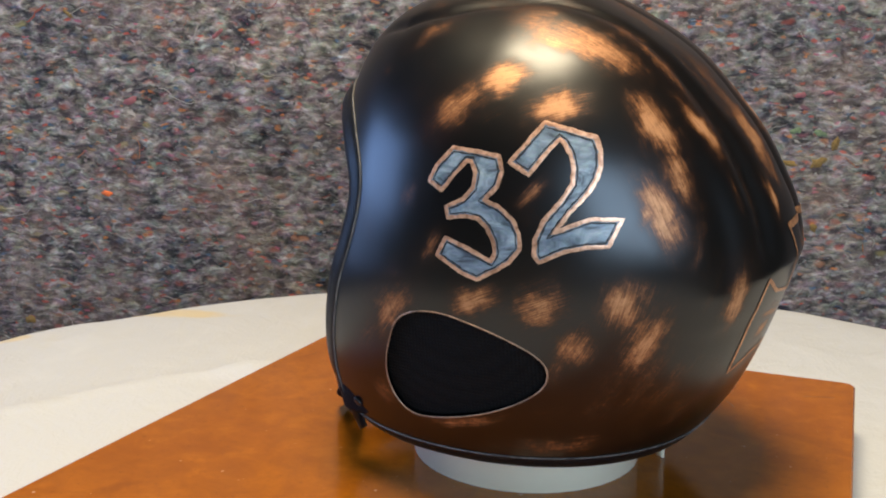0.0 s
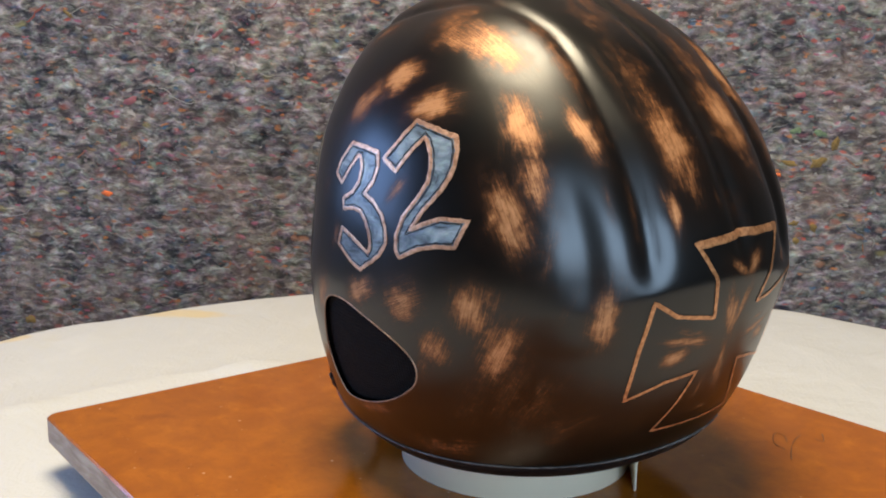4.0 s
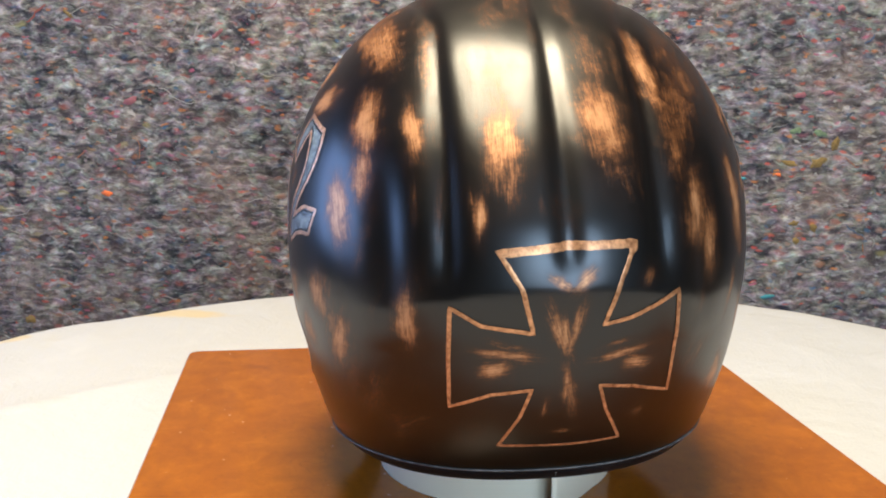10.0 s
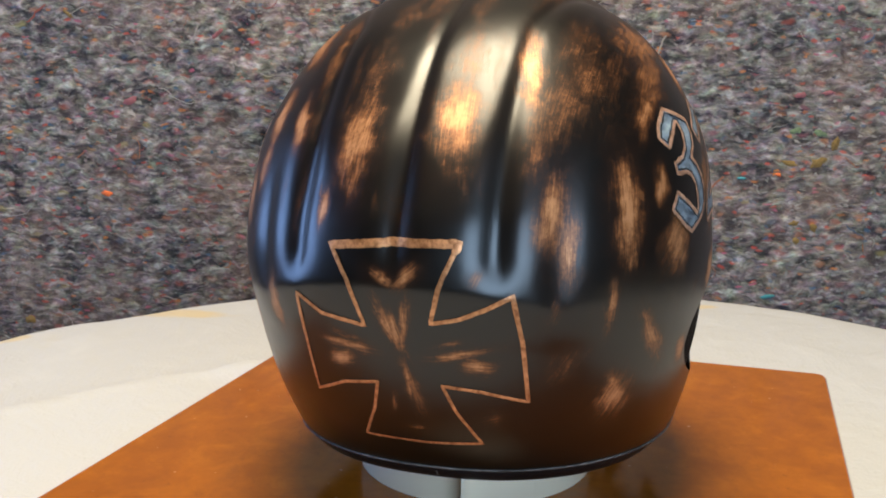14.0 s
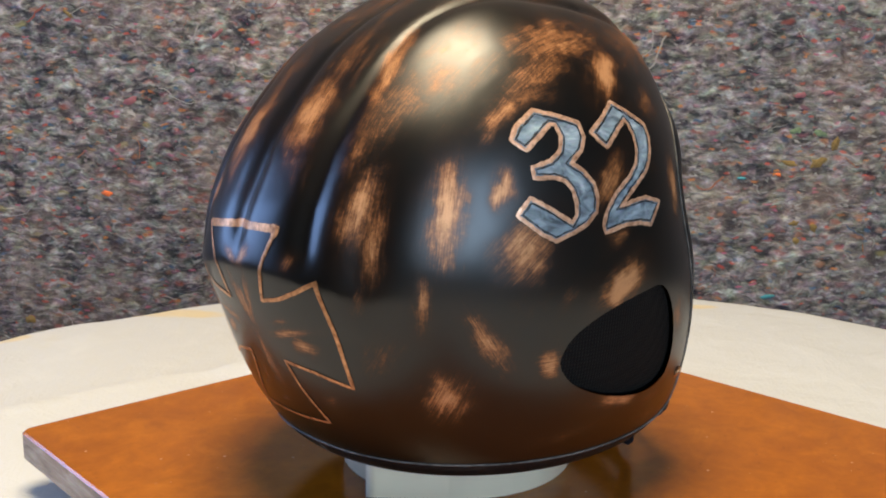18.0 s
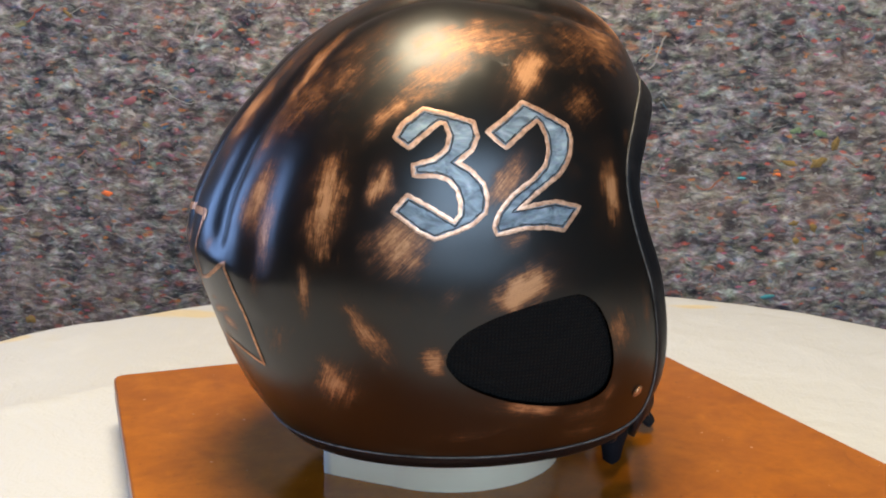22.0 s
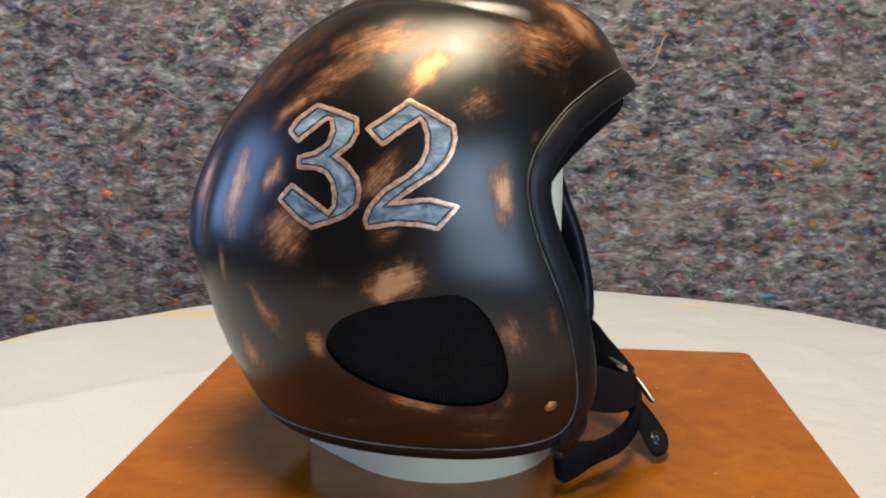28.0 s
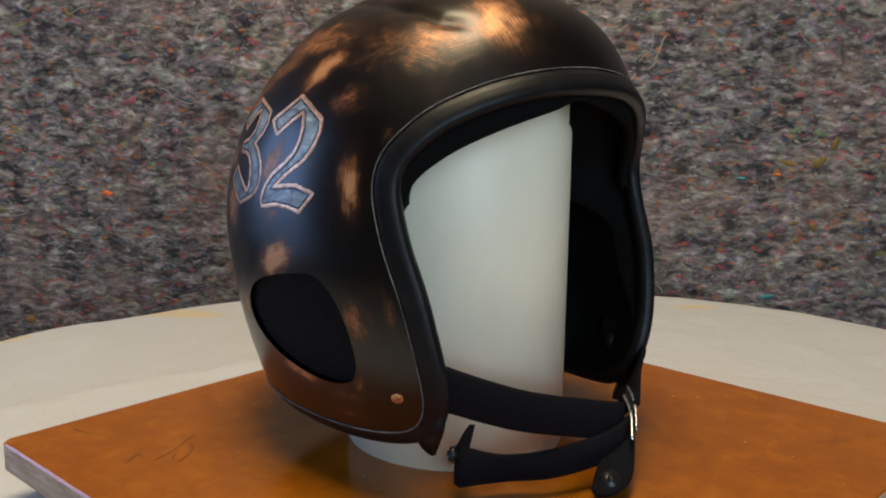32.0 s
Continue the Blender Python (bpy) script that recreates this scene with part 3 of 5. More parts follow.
def cut_grid(test):
    """The part of the azimuth-elevation grid where test holds, its edge drawn onto the cut line. Returns azimuths, elevations, faces."""
    az, el = AZ.copy(), EL.copy()
    ok = test(az, el)
    use = np.zeros((NA, NE - 1), bool)
    for di in (0, 1):
        for dj in (0, 1):
            use |= np.roll(ok, -di, axis=0)[:, dj:NE - 1 + dj]
    move = []
    for i, j in zip(*np.nonzero(use)):
        for a in (i, (i + 1) % NA):
            for b in (j, j + 1):
                if not ok[a, b]:
                    move.append((a, b))
    move = sorted(set(move))
    start, goal = [], []
    for a, b in move:
        best = None
        for da, db in ((0, 1), (0, -1), (1, 0), (-1, 0), (1, 1), (1, -1), (-1, 1), (-1, -1)):
            c, d = (a + da) % NA, b + db
            if 0 <= d < NE and ok[c, d]:
                best = (AZ[a, b] + da * 2 * math.pi / NA, EL[c, d])
                break
        start.append((AZ[a, b], EL[a, b])), goal.append(best or (AZ[a, b], EL[a, b]))
    if move:
        s, g = np.array(start), np.array(goal)
        lo, hi = np.zeros(len(s)), np.ones(len(s))
        for _ in range(14):
            mid = (lo + hi) / 2
            p = s + (g - s) * mid[:, None]
            hit = test(p[:, 0], p[:, 1])
            hi, lo = np.where(hit, mid, hi), np.where(hit, lo, mid)
        p = s + (g - s) * hi[:, None]
        for (a, b), (u, v) in zip(move, p):
            az[a, b], el[a, b] = u, v
    index, faces = {}, []
    order = []

    def number(a, b):
        if (a, b) not in index:
            index[a, b] = len(order)
            order.append((a, b))
        return index[a, b]
    for i, j in zip(*np.nonzero(use)):
        i2 = (i + 1) % NA
        faces.append((number(i, j), number(i2, j), number(i2, j + 1), number(i, j + 1)))
    ia = np.array(order)
    return az[ia[:, 0], ia[:, 1]], el[ia[:, 0], ia[:, 1]], faces


def loops(faces):
    """Edge loops of an open mesh, as lists of vertex numbers."""
    seen = {}
    for f in faces:
        for a, b in zip(f, f[1:] + f[:1]):
            seen[a, b] = True
    nxt = {a: b for a, b in seen if (b, a) not in seen}
    out = []
    while nxt:
        a, b = next(iter(nxt.items()))
        loop = [a]
        del nxt[a]
        while b in nxt:
            loop.append(b)
            b = nxt.pop(b)
        out.append(loop)
    return sorted(out, key=len, reverse=True)


def even_loop(points, n, passes=2):
    """Resampled to n even steps and smoothed."""
    p = np.array([tuple(v) for v in points])
    p = np.vstack([p, p[:1]])
    d = np.concatenate([[0], np.cumsum(np.linalg.norm(np.diff(p, axis=0), axis=1))])
    s = np.linspace(0, d[-1], n, endpoint=False)
    q = np.stack([np.interp(s, d, p[:, k]) for k in range(3)], 1)
    for _ in range(passes):
        q = 0.5 * q + 0.25 * (np.roll(q, 1, 0) + np.roll(q, -1, 0))
    return [Vector(v) for v in q]


# rubbed-through patches: azimuth, elevation (degrees), length, width (mm), lean of the strokes (degrees), strength
WEAR_LEFT = [(67, 54, 22, 11, 48, 0.6), (57, 42, 7, 5, 55, 0.4), (99, 42, 23, 11, 14, 0.95), (88, 36, 31, 13, 47, 0.75), (99, 35, 23, 7, 33, 0.35),
             (114, 35, 24, 11, 15, 1.0), (128, 50, 37, 16, -44, 0.85), (114, 54, 34, 20, -31, 0.7), (107, 60, 28, 20, -13, 0.6),
             (108, 17, 15, 6, 46, 0.7), (78, 15, 17, 8, 59, 0.45), (85, 4, 16, 7, 59, 0.6), (67, 35, 26, 12, 32, 0.25), (155, 29, 23, 9, -76, 0.45)]
WEAR_LEFT_LOW = [(73, -12, 30, 16, 49, 0.75), (64, -19, 27, 10, 41, 0.45), (96, -7, 23, 10, 25, 0.85), (110, -7, 24, 16, 25, 0.78),
                 (128, -6, 21, 16, 75, 0.85), (118, -16, 19, 12, 61, 0.78), (114, -22, 17, 7, 65, 0.52), (125, -30, 23, 13, 60, 0.39),
                 (90, -37, 36, 5, 14, 0.78), (66, -33, 15, 13, -42, 0.59), (113, -32, 22, 7, 18, 0.33), (117, -40, 38, 8, 8, 0.59),
                 (98, -42, 30, 7, 12, 0.33)]
WEAR_REAR_LEFT = [(117, 51, 44, 13, -30, 0.75), (137, 30, 30, 12, -71, 0.95), (140, 19, 26, 10, -73, 0.8), (135, 12, 36, 13, -67, 0.85),
                  (151, 29, 29, 7, -67, 0.9), (164, 61, 32, 15, -64, 0.5), (142, 54, 30, 11, -51, 0.55), (154, 15, 19, 3, -79, 0.5),
                  (167, 12, 17, 4, -88, 0.95)]
WEAR_REAR_LEFT_LOW = [(153, -7, 29, 10, 82, 0.85), (143, 6, 35, 6, 75, 0.45), (146, -6, 13, 3, 72, 0.39), (133, -15, 34, 15, 64, 0.78),
                      (135, -23, 39, 10, 62, 0.52), (141, -26, 47, 16, 57, 0.45), (147, -32, 32, 14, 28, 0.45), (126, -27, 29, 16, 58, 0.39),
                      (152, -21, 23, 11, 67, 0.33)]
WEAR_BACK = [(148, 45, 44, 8, -71, 0.6), (171, 27, 41, 15, -87, 0.85), (169, 41, 53, 15, -83, 0.55),
             (173, 17, 22, 7, 89, 0.65), (162, 40, 60, 5, -77, 0.4), (-167, 30, 42, 16, 87, 0.85), (-164, 45, 52, 16, 83, 0.55),
             (-162, 18, 22, 4, 90, 0.4), (-156, 44, 56, 6, 78, 0.45), (-179, 57, 48, 5, 88, 0.4), (-148, 41, 46, 9, 81, 0.85),
             (-147, 27, 27, 8, 82, 0.5), (-136, 43, 40, 9, 71, 0.45)]
WEAR_BACK_LOW = [(-149, 13, 18, 9, 63, 0.3), (136, 28, 21, 12, -87, 0.6), (137, 19, 25, 7, 87, 0.5), (159, 13, 34, 4, -86, 0.45),
                 (166, 12, 22, 3, -81, 0.6), (178, 14, 12, 3, -85, 0.5), (146, -5, 26, 5, 72, 0.4), 
                 (-137, -8, 17, 8, -80, 0.5), (146, -29, 38, 18, -34, 0.3), (155, -31, 27, 13, -12, 0.25),
                 (-160, -29, 10, 9, 17, 0.45), (-163, 0, 7, 3, 61, 0.6)]
WEAR_REAR_RIGHT = [(-138, 40, 57, 26, 57, 0.45), (-143, 32, 47, 16, 62, 0.6), (-131, 47, 45, 20, 51, 0.5),
                   (-150, 26, 41, 11, 74, 0.6), (-133, 30, 32, 13, 61, 0.32), (-123, 41, 45, 10, 49, 0.5),
                   (-102, 49, 50, 20, 28, 0.7), (-105, 41, 33, 13, 38, 0.6), (-120, 30, 26, 8, 49, 0.8)]
WEAR_REAR_RIGHT_LOW = [(-149, 11, 32, 13, 79, 0.85), (-146, 4, 33, 9, 86, 0.78), (-132, 11, 37, 13, 83, 0.95), (-132, 3, 19, 10, 84, 0.65),
                       (-121, 15, 17, 8, 75, 0.85), (-117, 3, 28, 19, 43, 0.8), (-137, -6, 25, 5, 87, 0.75), (-149, -7, 13, 8, 67, 0.52),
                       (-124, -15, 32, 10, -60, 0.75), (-133, -27, 22, 19, 64, 0.8), (-146, -18, 25, 11, 60, 0.52), (-165, 18, 21, 4, -84, 0.52)]
WEAR_RIGHT = [(-85, 40, 29, 12, 52, 0.95), (-71, 32, 20, 12, 31, 0.65), (-94, 48, 56, 16, 20, 0.7), (-110, 39, 47, 12, 38, 0.7),
              (-133, 38, 29, 13, 53, 0.6), (-121, 31, 30, 8, 48, 0.5), (-112, 34, 25, 9, 25, 0.6),
              (-94, 16, 27, 10, 49, 0.75), (-92, 4, 15, 8, 14, 0.6), (-51, 54, 33, 20, -60, 0.4), (-68, 55, 24, 15, -7, 0.4)]
WEAR_RIGHT_LOW = [(-90, -7, 28, 13, 23, 1.0), (-106, -8, 13, 6, 45, 0.52), (-122, -19, 15, 9, -47, 0.52), (-110, -22, 11, 11, 0, 0.85),
                  (-64, -18, 22, 15, -61, 0.7), (-86, -34, 31, 7, -8, 0.85), (-68, -36, 27, 9, 8, 0.52), (-64, -32, 11, 8, 68, 0.52),
                  (-137, -6, 22, 4, 87, 0.78), (-102, -39, 37, 6, 2, 0.45), (-69, -40, 25, 7, 3, 0.52)]
WEAR_CHEEK = [(-67, 13, 25, 9, -86, 0.95), (-58, -14, 27, 4, -75, 0.35), (-50, 47, 31, 29, -22, 0.7), (-58, 24, 9, 5, 52, 0.5)]
WEAR_FRONT = [(-29, 52, 37, 26, -69, 0.9), (-41, 45, 31, 19, 22, 0.55), (-47, 37, 34, 14, 53, 0.35), (-62, 47, 41, 25, 22, 0.55),
              (-95, 48, 35, 25, 15, 0.4), (-19, 48, 24, 16, -80, 0.4), (-12, 51, 17, 17, -68, 0.35), (-55, -15, 29, 5, -73, 0.5),
              (-65, -39, 21, 9, 19, 0.4), (-56, -26, 16, 5, 63, 0.4)]
WEAR_CROSS_MARKS = [(-179, 0.3, 13, 4, -31, 0.84), (-175, 0.3, 14, 5, 39, 0.84), (-179, -8.7, 31, 5, -70, 0.84), (-176, -8.1, 27, 4, -100, 0.74), (-178, -9.1, 17, 5, -80, 0.84), (171, -13.4, 28, 5, -8, 0.75),
                    (169, -17.0, 13, 7, 10, 0.88), (171, -11.2, 20, 3, -21, 0.68), (-166, -14.4, 25, 4, 9, 0.88), (-168, -12.2, 14, 3, 15, 0.68), (-163, -16.9, 14, 7, -8, 0.81), (-177, -19.9, 23, 3, -84, 0.88),
                    (179, -25.6, 13, 2.5, -102, 0.61), (-176, -31.5, 14, 2, 3, 0.74), (-176, -22.9, 25, 6, -77, 0.68), (-163, 0.4, 7, 5, 65, 0.74)]
WEAR_CROWN = [(-112, 68, 60, 12, 25, 0.5), (-68, 66, 50, 14, 0, 0.4), (90, 66, 60, 13, -10, 0.4), (110, 69, 55, 12, -25, 0.4), (176, 68, 44, 12, 90, 0.5), (-160, 64, 44, 10, 80, 0.5),
              (160, 68, 40, 10, 100, 0.45), (40, 66, 50, 12, -30, 0.45)]
PATCHES = WEAR_LEFT + WEAR_LEFT_LOW + WEAR_REAR_LEFT + WEAR_REAR_LEFT_LOW + WEAR_BACK + WEAR_BACK_LOW + WEAR_REAR_RIGHT + WEAR_REAR_RIGHT_LOW
PATCHES += WEAR_RIGHT + WEAR_RIGHT_LOW + WEAR_CHEEK + WEAR_FRONT + WEAR_CROSS_MARKS + WEAR_CROWN


def wear_attributes(me):
    """Rubbed patches as vertex values: strength and stroke direction, overlapping patches in layers of their own."""
    co = np.empty(len(me.vertices) * 3)
    me.vertices.foreach_get("co", co)
    co = co.reshape(-1, 3)
    shift = ((0, 0, 0), (9, 4, 2))
    warp = np.array([[noise.noise(Vector(c) * 95 + Vector(o)) + 0.7 * noise.noise(Vector(c) * 240 + Vector(o)) for o in shift] for c in co])
    haze = np.zeros(len(co))
    fields, strokes = [], []
    for n, (a, e, length, width, lean, power) in enumerate(PATCHES):
        a, e, lean = radians(a), radians(e), radians(lean)
        x, y, z = (float(k[0]) for k in shell_point(np.array([a]), np.array([e])))
        c = np.array((x, y, z))
        east = np.array((-math.sin(a), math.cos(a), 0))
        north = np.cross(c / np.linalg.norm(c), east)
        d = co - c
        u0, v0, w0 = d @ east, d @ north, d @ (c / np.linalg.norm(c))
        u = u0 * math.cos(lean) + v0 * math.sin(lean)
        v = -u0 * math.sin(lean) + v0 * math.cos(lean)
        uw = u + warp[:, 0] * 0.10 * length / 1000
        vw = v + warp[:, 1] * 0.28 * width / 1000
        q = (np.abs(uw) / (0.60 * length / 1000)) ** 2.2 + (np.abs(vw) / (0.70 * width / 1000)) ** 2
        fields.append(power * (0.79 * np.exp(-q) + 0.21 * np.exp(-0.25 * q)) * (w0 > -0.03))
        haze = np.maximum(haze, power * np.exp(-0.30 * q) * (w0 > -0.03))
        strokes.append(np.stack([u, v, np.full(len(u), n * 3.7)], 1))
    f = np.array(fields)
    near = (f > 0.10).astype(np.float32)
    meet = near @ near.T
    layer = []
    for n in range(len(f)):
        clash = [sum(meet[n, m] for m in range(n) if layer[m] == k) for k in range(LAYERS)]
        layer.append(int(np.argmin(clash)))
    for k in range(LAYERS):
        own = [n for n in range(len(f)) if layer[n] == k]
        top = np.argmax(f[own], 0)
        best = f[own].max(0)
        coord = np.array(strokes)[own][top, np.arange(len(co))]
        me.attributes.new("wear_%d" % k, "FLOAT", "POINT").data.foreach_set("value", best)
        me.attributes.new("streak_%d" % k, "FLOAT_VECTOR", "POINT").data.foreach_set("vector", coord.ravel())
    me.attributes.new("haze", "FLOAT", "POINT").data.foreach_set("value", haze)


def flat_patch(name, outline, place, mat, parent, label="", cell=0.003):
    """A thin painted area: the outline (2D) filled and laid on the shell by place(u, v)."""
    from mathutils.geometry import delaunay_2d_cdt
    poly = np.array([tuple(p) for p in outline])
    lo, hi = poly.min(0), poly.max(0)
    gu, gv = np.meshgrid(np.arange(lo[0] + cell / 2, hi[0], cell), np.arange(lo[1] + cell / 2, hi[1], cell))
    inner = np.stack([gu.ravel(), gv.ravel()], 1)
    inner = inner[inside(poly, inner[:, 0], inner[:, 1])]
    pts = [Vector(p) for p in poly] + [Vector(p) for p in inner]
    n = len(poly)
    v2, _, f2, _, _, _ = delaunay_2d_cdt(pts, [(i, (i + 1) % n) for i in range(n)], [], 1, 1e-6)
    return link_mesh(name, [place(p.x, p.y) for p in v2], f2, mat, parent, label)


def ribbon(name, outline, place, width, mat, parent, label="", closed=True, rough=0.25, seed=1):
    """A painted line of slightly uneven width along an outline (2D), laid on the shell."""
    rnd = random.Random(seed)
    pts = [Vector(p) for p in outline]
    fine = []
    n = len(pts)
    for i in range(n if closed else n - 1):
        a, b = pts[i], pts[(i + 1) % n]
        k = max(1, int((b - a).length / 0.0014))
        fine += [a + (b - a) * s / k for s in range(k)]
    if not closed:
        fine.append(pts[-1])
    m = len(fine)
    verts, faces = [], []
    for i in range(m):
        a = fine[(i - 1) % m] if closed or i else fine[i]
        b = fine[(i + 1) % m] if closed or i < m - 1 else fine[i]
        t = (b - a).normalized()
        s = Vector((-t.y, t.x))
        w0, w1 = (width(fine[i]) if callable(width) else width for _ in (0, 1))
        p, q = fine[i] + s * w0 / 2 * (1 + rnd.uniform(-rough, rough)), fine[i] - s * w1 / 2 * (1 + rnd.uniform(-rough, rough))
        verts += [place(p.x, p.y), place((p.x + q.x) / 2, (p.y + q.y) / 2, 0.00015), place(q.x, q.y)]
    for i in range(m if closed else m - 1):
        j = (i + 1) % m
        faces += [(3 * i, 3 * i + 1, 3 * j + 1, 3 * j), (3 * i + 1, 3 * i + 2, 3 * j + 2, 3 * j + 1)]
    return link_mesh(name, verts, faces, mat, parent, label)


def inset(outline, d):
    pts = [Vector(p) for p in outline]
    n = len(pts)
    area = sum(pts[i].x * pts[(i + 1) % n].y - pts[(i + 1) % n].x * pts[i].y for i in range(n))
    sg = 1 if area > 0 else -1
    out = []
    for i in range(n):
        a, b, c = pts[i - 1], pts[i], pts[(i + 1) % n]
        n1, n2 = Vector((-(b - a).y, (b - a).x)).normalized(), Vector((-(c - b).y, (c - b).x)).normalized()
        m = (n1 + n2).normalized()
        out.append(b + m * sg * d / max(0.45, m.dot(n1)))
    return out


# angular digits of the painted race number (x, z in mm on the right side)
THREE = [(-40.9, 64.4), (-29.7, 61.5), (-20.5, 58.4), (-19.6, 52.4), (-22.6, 46.6), (-29.4, 41.6), (-23.5, 38.0), (-18.6, 32.4), (-17.1, 26.2), (-18.2, 19.8),
         (-24.0, 15.0), (-30.8, 12.1), (-40.4, 9.0), (-47.0, 12.4), (-57.2, 20.8), (-50.9, 27.9), (-40.9, 22.1), (-32.0, 16.2), (-29.3, 19.4), (-28.9, 24.4),
         (-30.5, 30.2), (-33.5, 34.1), (-38.7, 35.9), (-48.0, 36.0), (-47.8, 40.6), (-39.1, 43.0), (-33.7, 47.0), (-31.5, 52.9), (-32.9, 57.9), (-35.0, 58.3),
         (-40.3, 54.4), (-49.0, 47.5), (-54.3, 52.2), (-49.9, 58.0)]
TWO = [(3.3, 67.1), (12.5, 62.5), (23.8, 56.4), (24.9, 50.7), (23.7, 44.5), (21.0, 39.6), (16.7, 35.0), (6.9, 28.6), (-3.1, 21.1), (4.6, 22.6), (14.6, 23.8),
       (27.3, 20.8), (18.7, 10.9), (9.9, 12.5), (-0.3, 12.7), (-13.3, 10.2), (-14.4, 13.7), (-12.1, 20.1), (-5.9, 27.1), (4.2, 33.8), (10.3, 39.4),
       (12.5, 45.6), (12.3, 51.8), (10.4, 57.2), (8.7, 58.9), (2.9, 55.1), (-7.5, 47.2), (-15.2, 54.0), (-5.3, 60.7)]
# a flared cross on the back (y, z in mm)
CROSS = [(22.3, 13.4), (-6.0, 15.4), (-33.5, 15.1), (-27.2, 0.8), (-20.8, -18.2), (-32.7, -16.1), (-44.1, -11.5), (-54.0, -6.4), (-55.6, -27.4), (-54.9, -56.2),
         (-37.3, -50.5), (-21.4, -47.8), (-25.2, -60.6), (-33.6, -78.0), (-10.1, -78.9), (21.3, -78.2), (12.6, -62.3), (8.0, -48.1), (25.5, -50.5), (42.7, -57.7),
         (43.1, -32.2), (42.6, -9.2), (30.1, -17.1), (8.7, -20.7), (13.6, -1.2)]

things = {}
EDGE_DIR = 1.0
FLAP_START = 26.0


def build_helmet():
    helmet = new("helmet")
    tagged(helmet, "black open-face helmet with rubbed copper streaks on a white tube", "helmet")
    az, el, faces = cut_grid(lambda a, e: kept(a, e, True))
    x, y, z = shell_point(az, el)
    shell = link_mesh("shell", np.stack([x, y, z], 1), faces, PAINT, helmet, "black satin shell with rubbed copper streaks and long flutes")
    wear_attributes(shell.data)
    co = [Vector(p) for p in np.stack([x, y, z], 1)]
    edges = loops(faces)
    rim = even_loop([co[i] for i in edges[0]], 420, 3)
    ups = [p.normalized() for p in rim]
    # leather edge roll round the whole rim, just outside the shell's edge
    cen = []
    for i, p in enumerate(rim):
        t = (rim[(i + 1) % 420] - rim[i - 1]).normalized()
        cen.append(p + t.cross(ups[i]) * EDGE_DIR * 0.0062 - ups[i] * 0.0036)
    sweep("edge_roll", cen, squared(0.0067, 0.0044, 16), LEATHER, helmet, ups, True, "black leather edge roll")
    k = min(range(420), key=lambda i: rim[i].x + 3 * abs(rim[i].y + 0.008))
    t = (rim[(k + 1) % 420] - rim[k - 1]).normalized()
    across = t.cross(ups[k])
    path = [cen[k] + across * (0.0069 * math.sin(a)) + ups[k] * (0.0046 * math.cos(a)) for a in (-1.3, -0.9, -0.5, 0.0, 0.5, 0.9, 1.3)]
    sweep("roll_join", path, ring(0.0004, 0.0003, 6), SEAM, helmet, [ups[k]] * 7, False, "pale join across the edge roll")
    sweep("edge_seam", [p + u * 0.0003 for p, u in zip(rim, ups)], ring(0.0004, 0.0005, 6), SEAM, helmet, ups, True, "worn pale seam line")
    for loop in edges[1:3]:
        hole = even_loop([co[i] for i in loop], 160, 2)
        sweep("ear_hole_edge", hole, ring(0.00045, 0.0004, 6), RIM_LINE_PAINT, helmet, [p.normalized() for p in hole], True, "thin copper edge of the ear opening")
    # lining
    az, el, faces = cut_grid(lambda a, e: kept(a, e, False))
    x, y, z = shell_point(az, el)
    outer = np.stack([x, y, z], 1)
    r = np.linalg.norm(outer, axis=1)
    depth = 0.019 - 0.011 * (1 - step(-0.070, -0.030, outer[:, 2])) * step(0.0, 0.03, outer[:, 0]) + 0.048 * step(-0.01, 0.04, outer[:, 2]) * step(0.0, 0.05, outer[:, 0]) * step(0.02, 0.075, np.abs(outer[:, 1]))
    innerp = outer * ((r - depth) / r)[:, None]
    faces_in = [f[::-1] for f in faces]
    lo = loops(faces)[0]
    verts = [tuple(p) for p in innerp]
    base = len(verts)
    verts += [tuple(outer[i] * (1 - 0.003 / r[i])) for i in lo]
    n = len(lo)
    for k in range(n):
        a, b = k, (k + 1) % n
        faces_in.append((lo[a], lo[b], base + b, base + a))
    link_mesh("lining", verts, faces_in, FOAM, helmet, "thick black foam lining")
    # foam lip inside the brow and temples
    near = [i for i in range(420) if rim[i].z > 0.008 and rim[i].x > 0.03]
    start = next(i for i in near if (i - 1) % 420 not in near)
    row = [(start + k) % 420 for k in range(len(near))]
    rows = []
    for k in range(0, len(row), 8):
        i, s = row[k], k / (len(row) - 1)
        t = (rim[(i + 1) % 420] - rim[i - 1]).normalized()
        into = (t.cross(ups[i]) * EDGE_DIR - ups[i] * 0.45).normalized()
        deep = 0.006 + 0.011 * abs(math.sin(2 * math.pi * s)) ** 0.6
        rows.append((rim[i] - ups[i] * 0.006 + into * (0.004 + deep / 2), into * deep / 2))
    band("brow_pad", rows, FOAM, helmet, 0.005, "black foam lip inside the brow")
    for sign in (1, -1):
        az, el, faces = cut_grid(in_hole(sign))
        x, y, z = shell_point(az, el, 0.0030)
        grow = np.stack([x, y, z], 1)
        c = grow.mean(0)
        grow = c + (grow - c) * 1.03
        link_mesh("ear_panel", grow, faces, NET, helmet, "black mesh fabric over the ear opening")
    # numbers
    turn3 = np.array([[-1.0111, 0.2651, -0.0564], [0.169, 1.0504, -0.007]])
    turn2 = np.array([[-0.8901, 0.3222, -0.0564], [0.2159, 0.9942, -0.0019]])
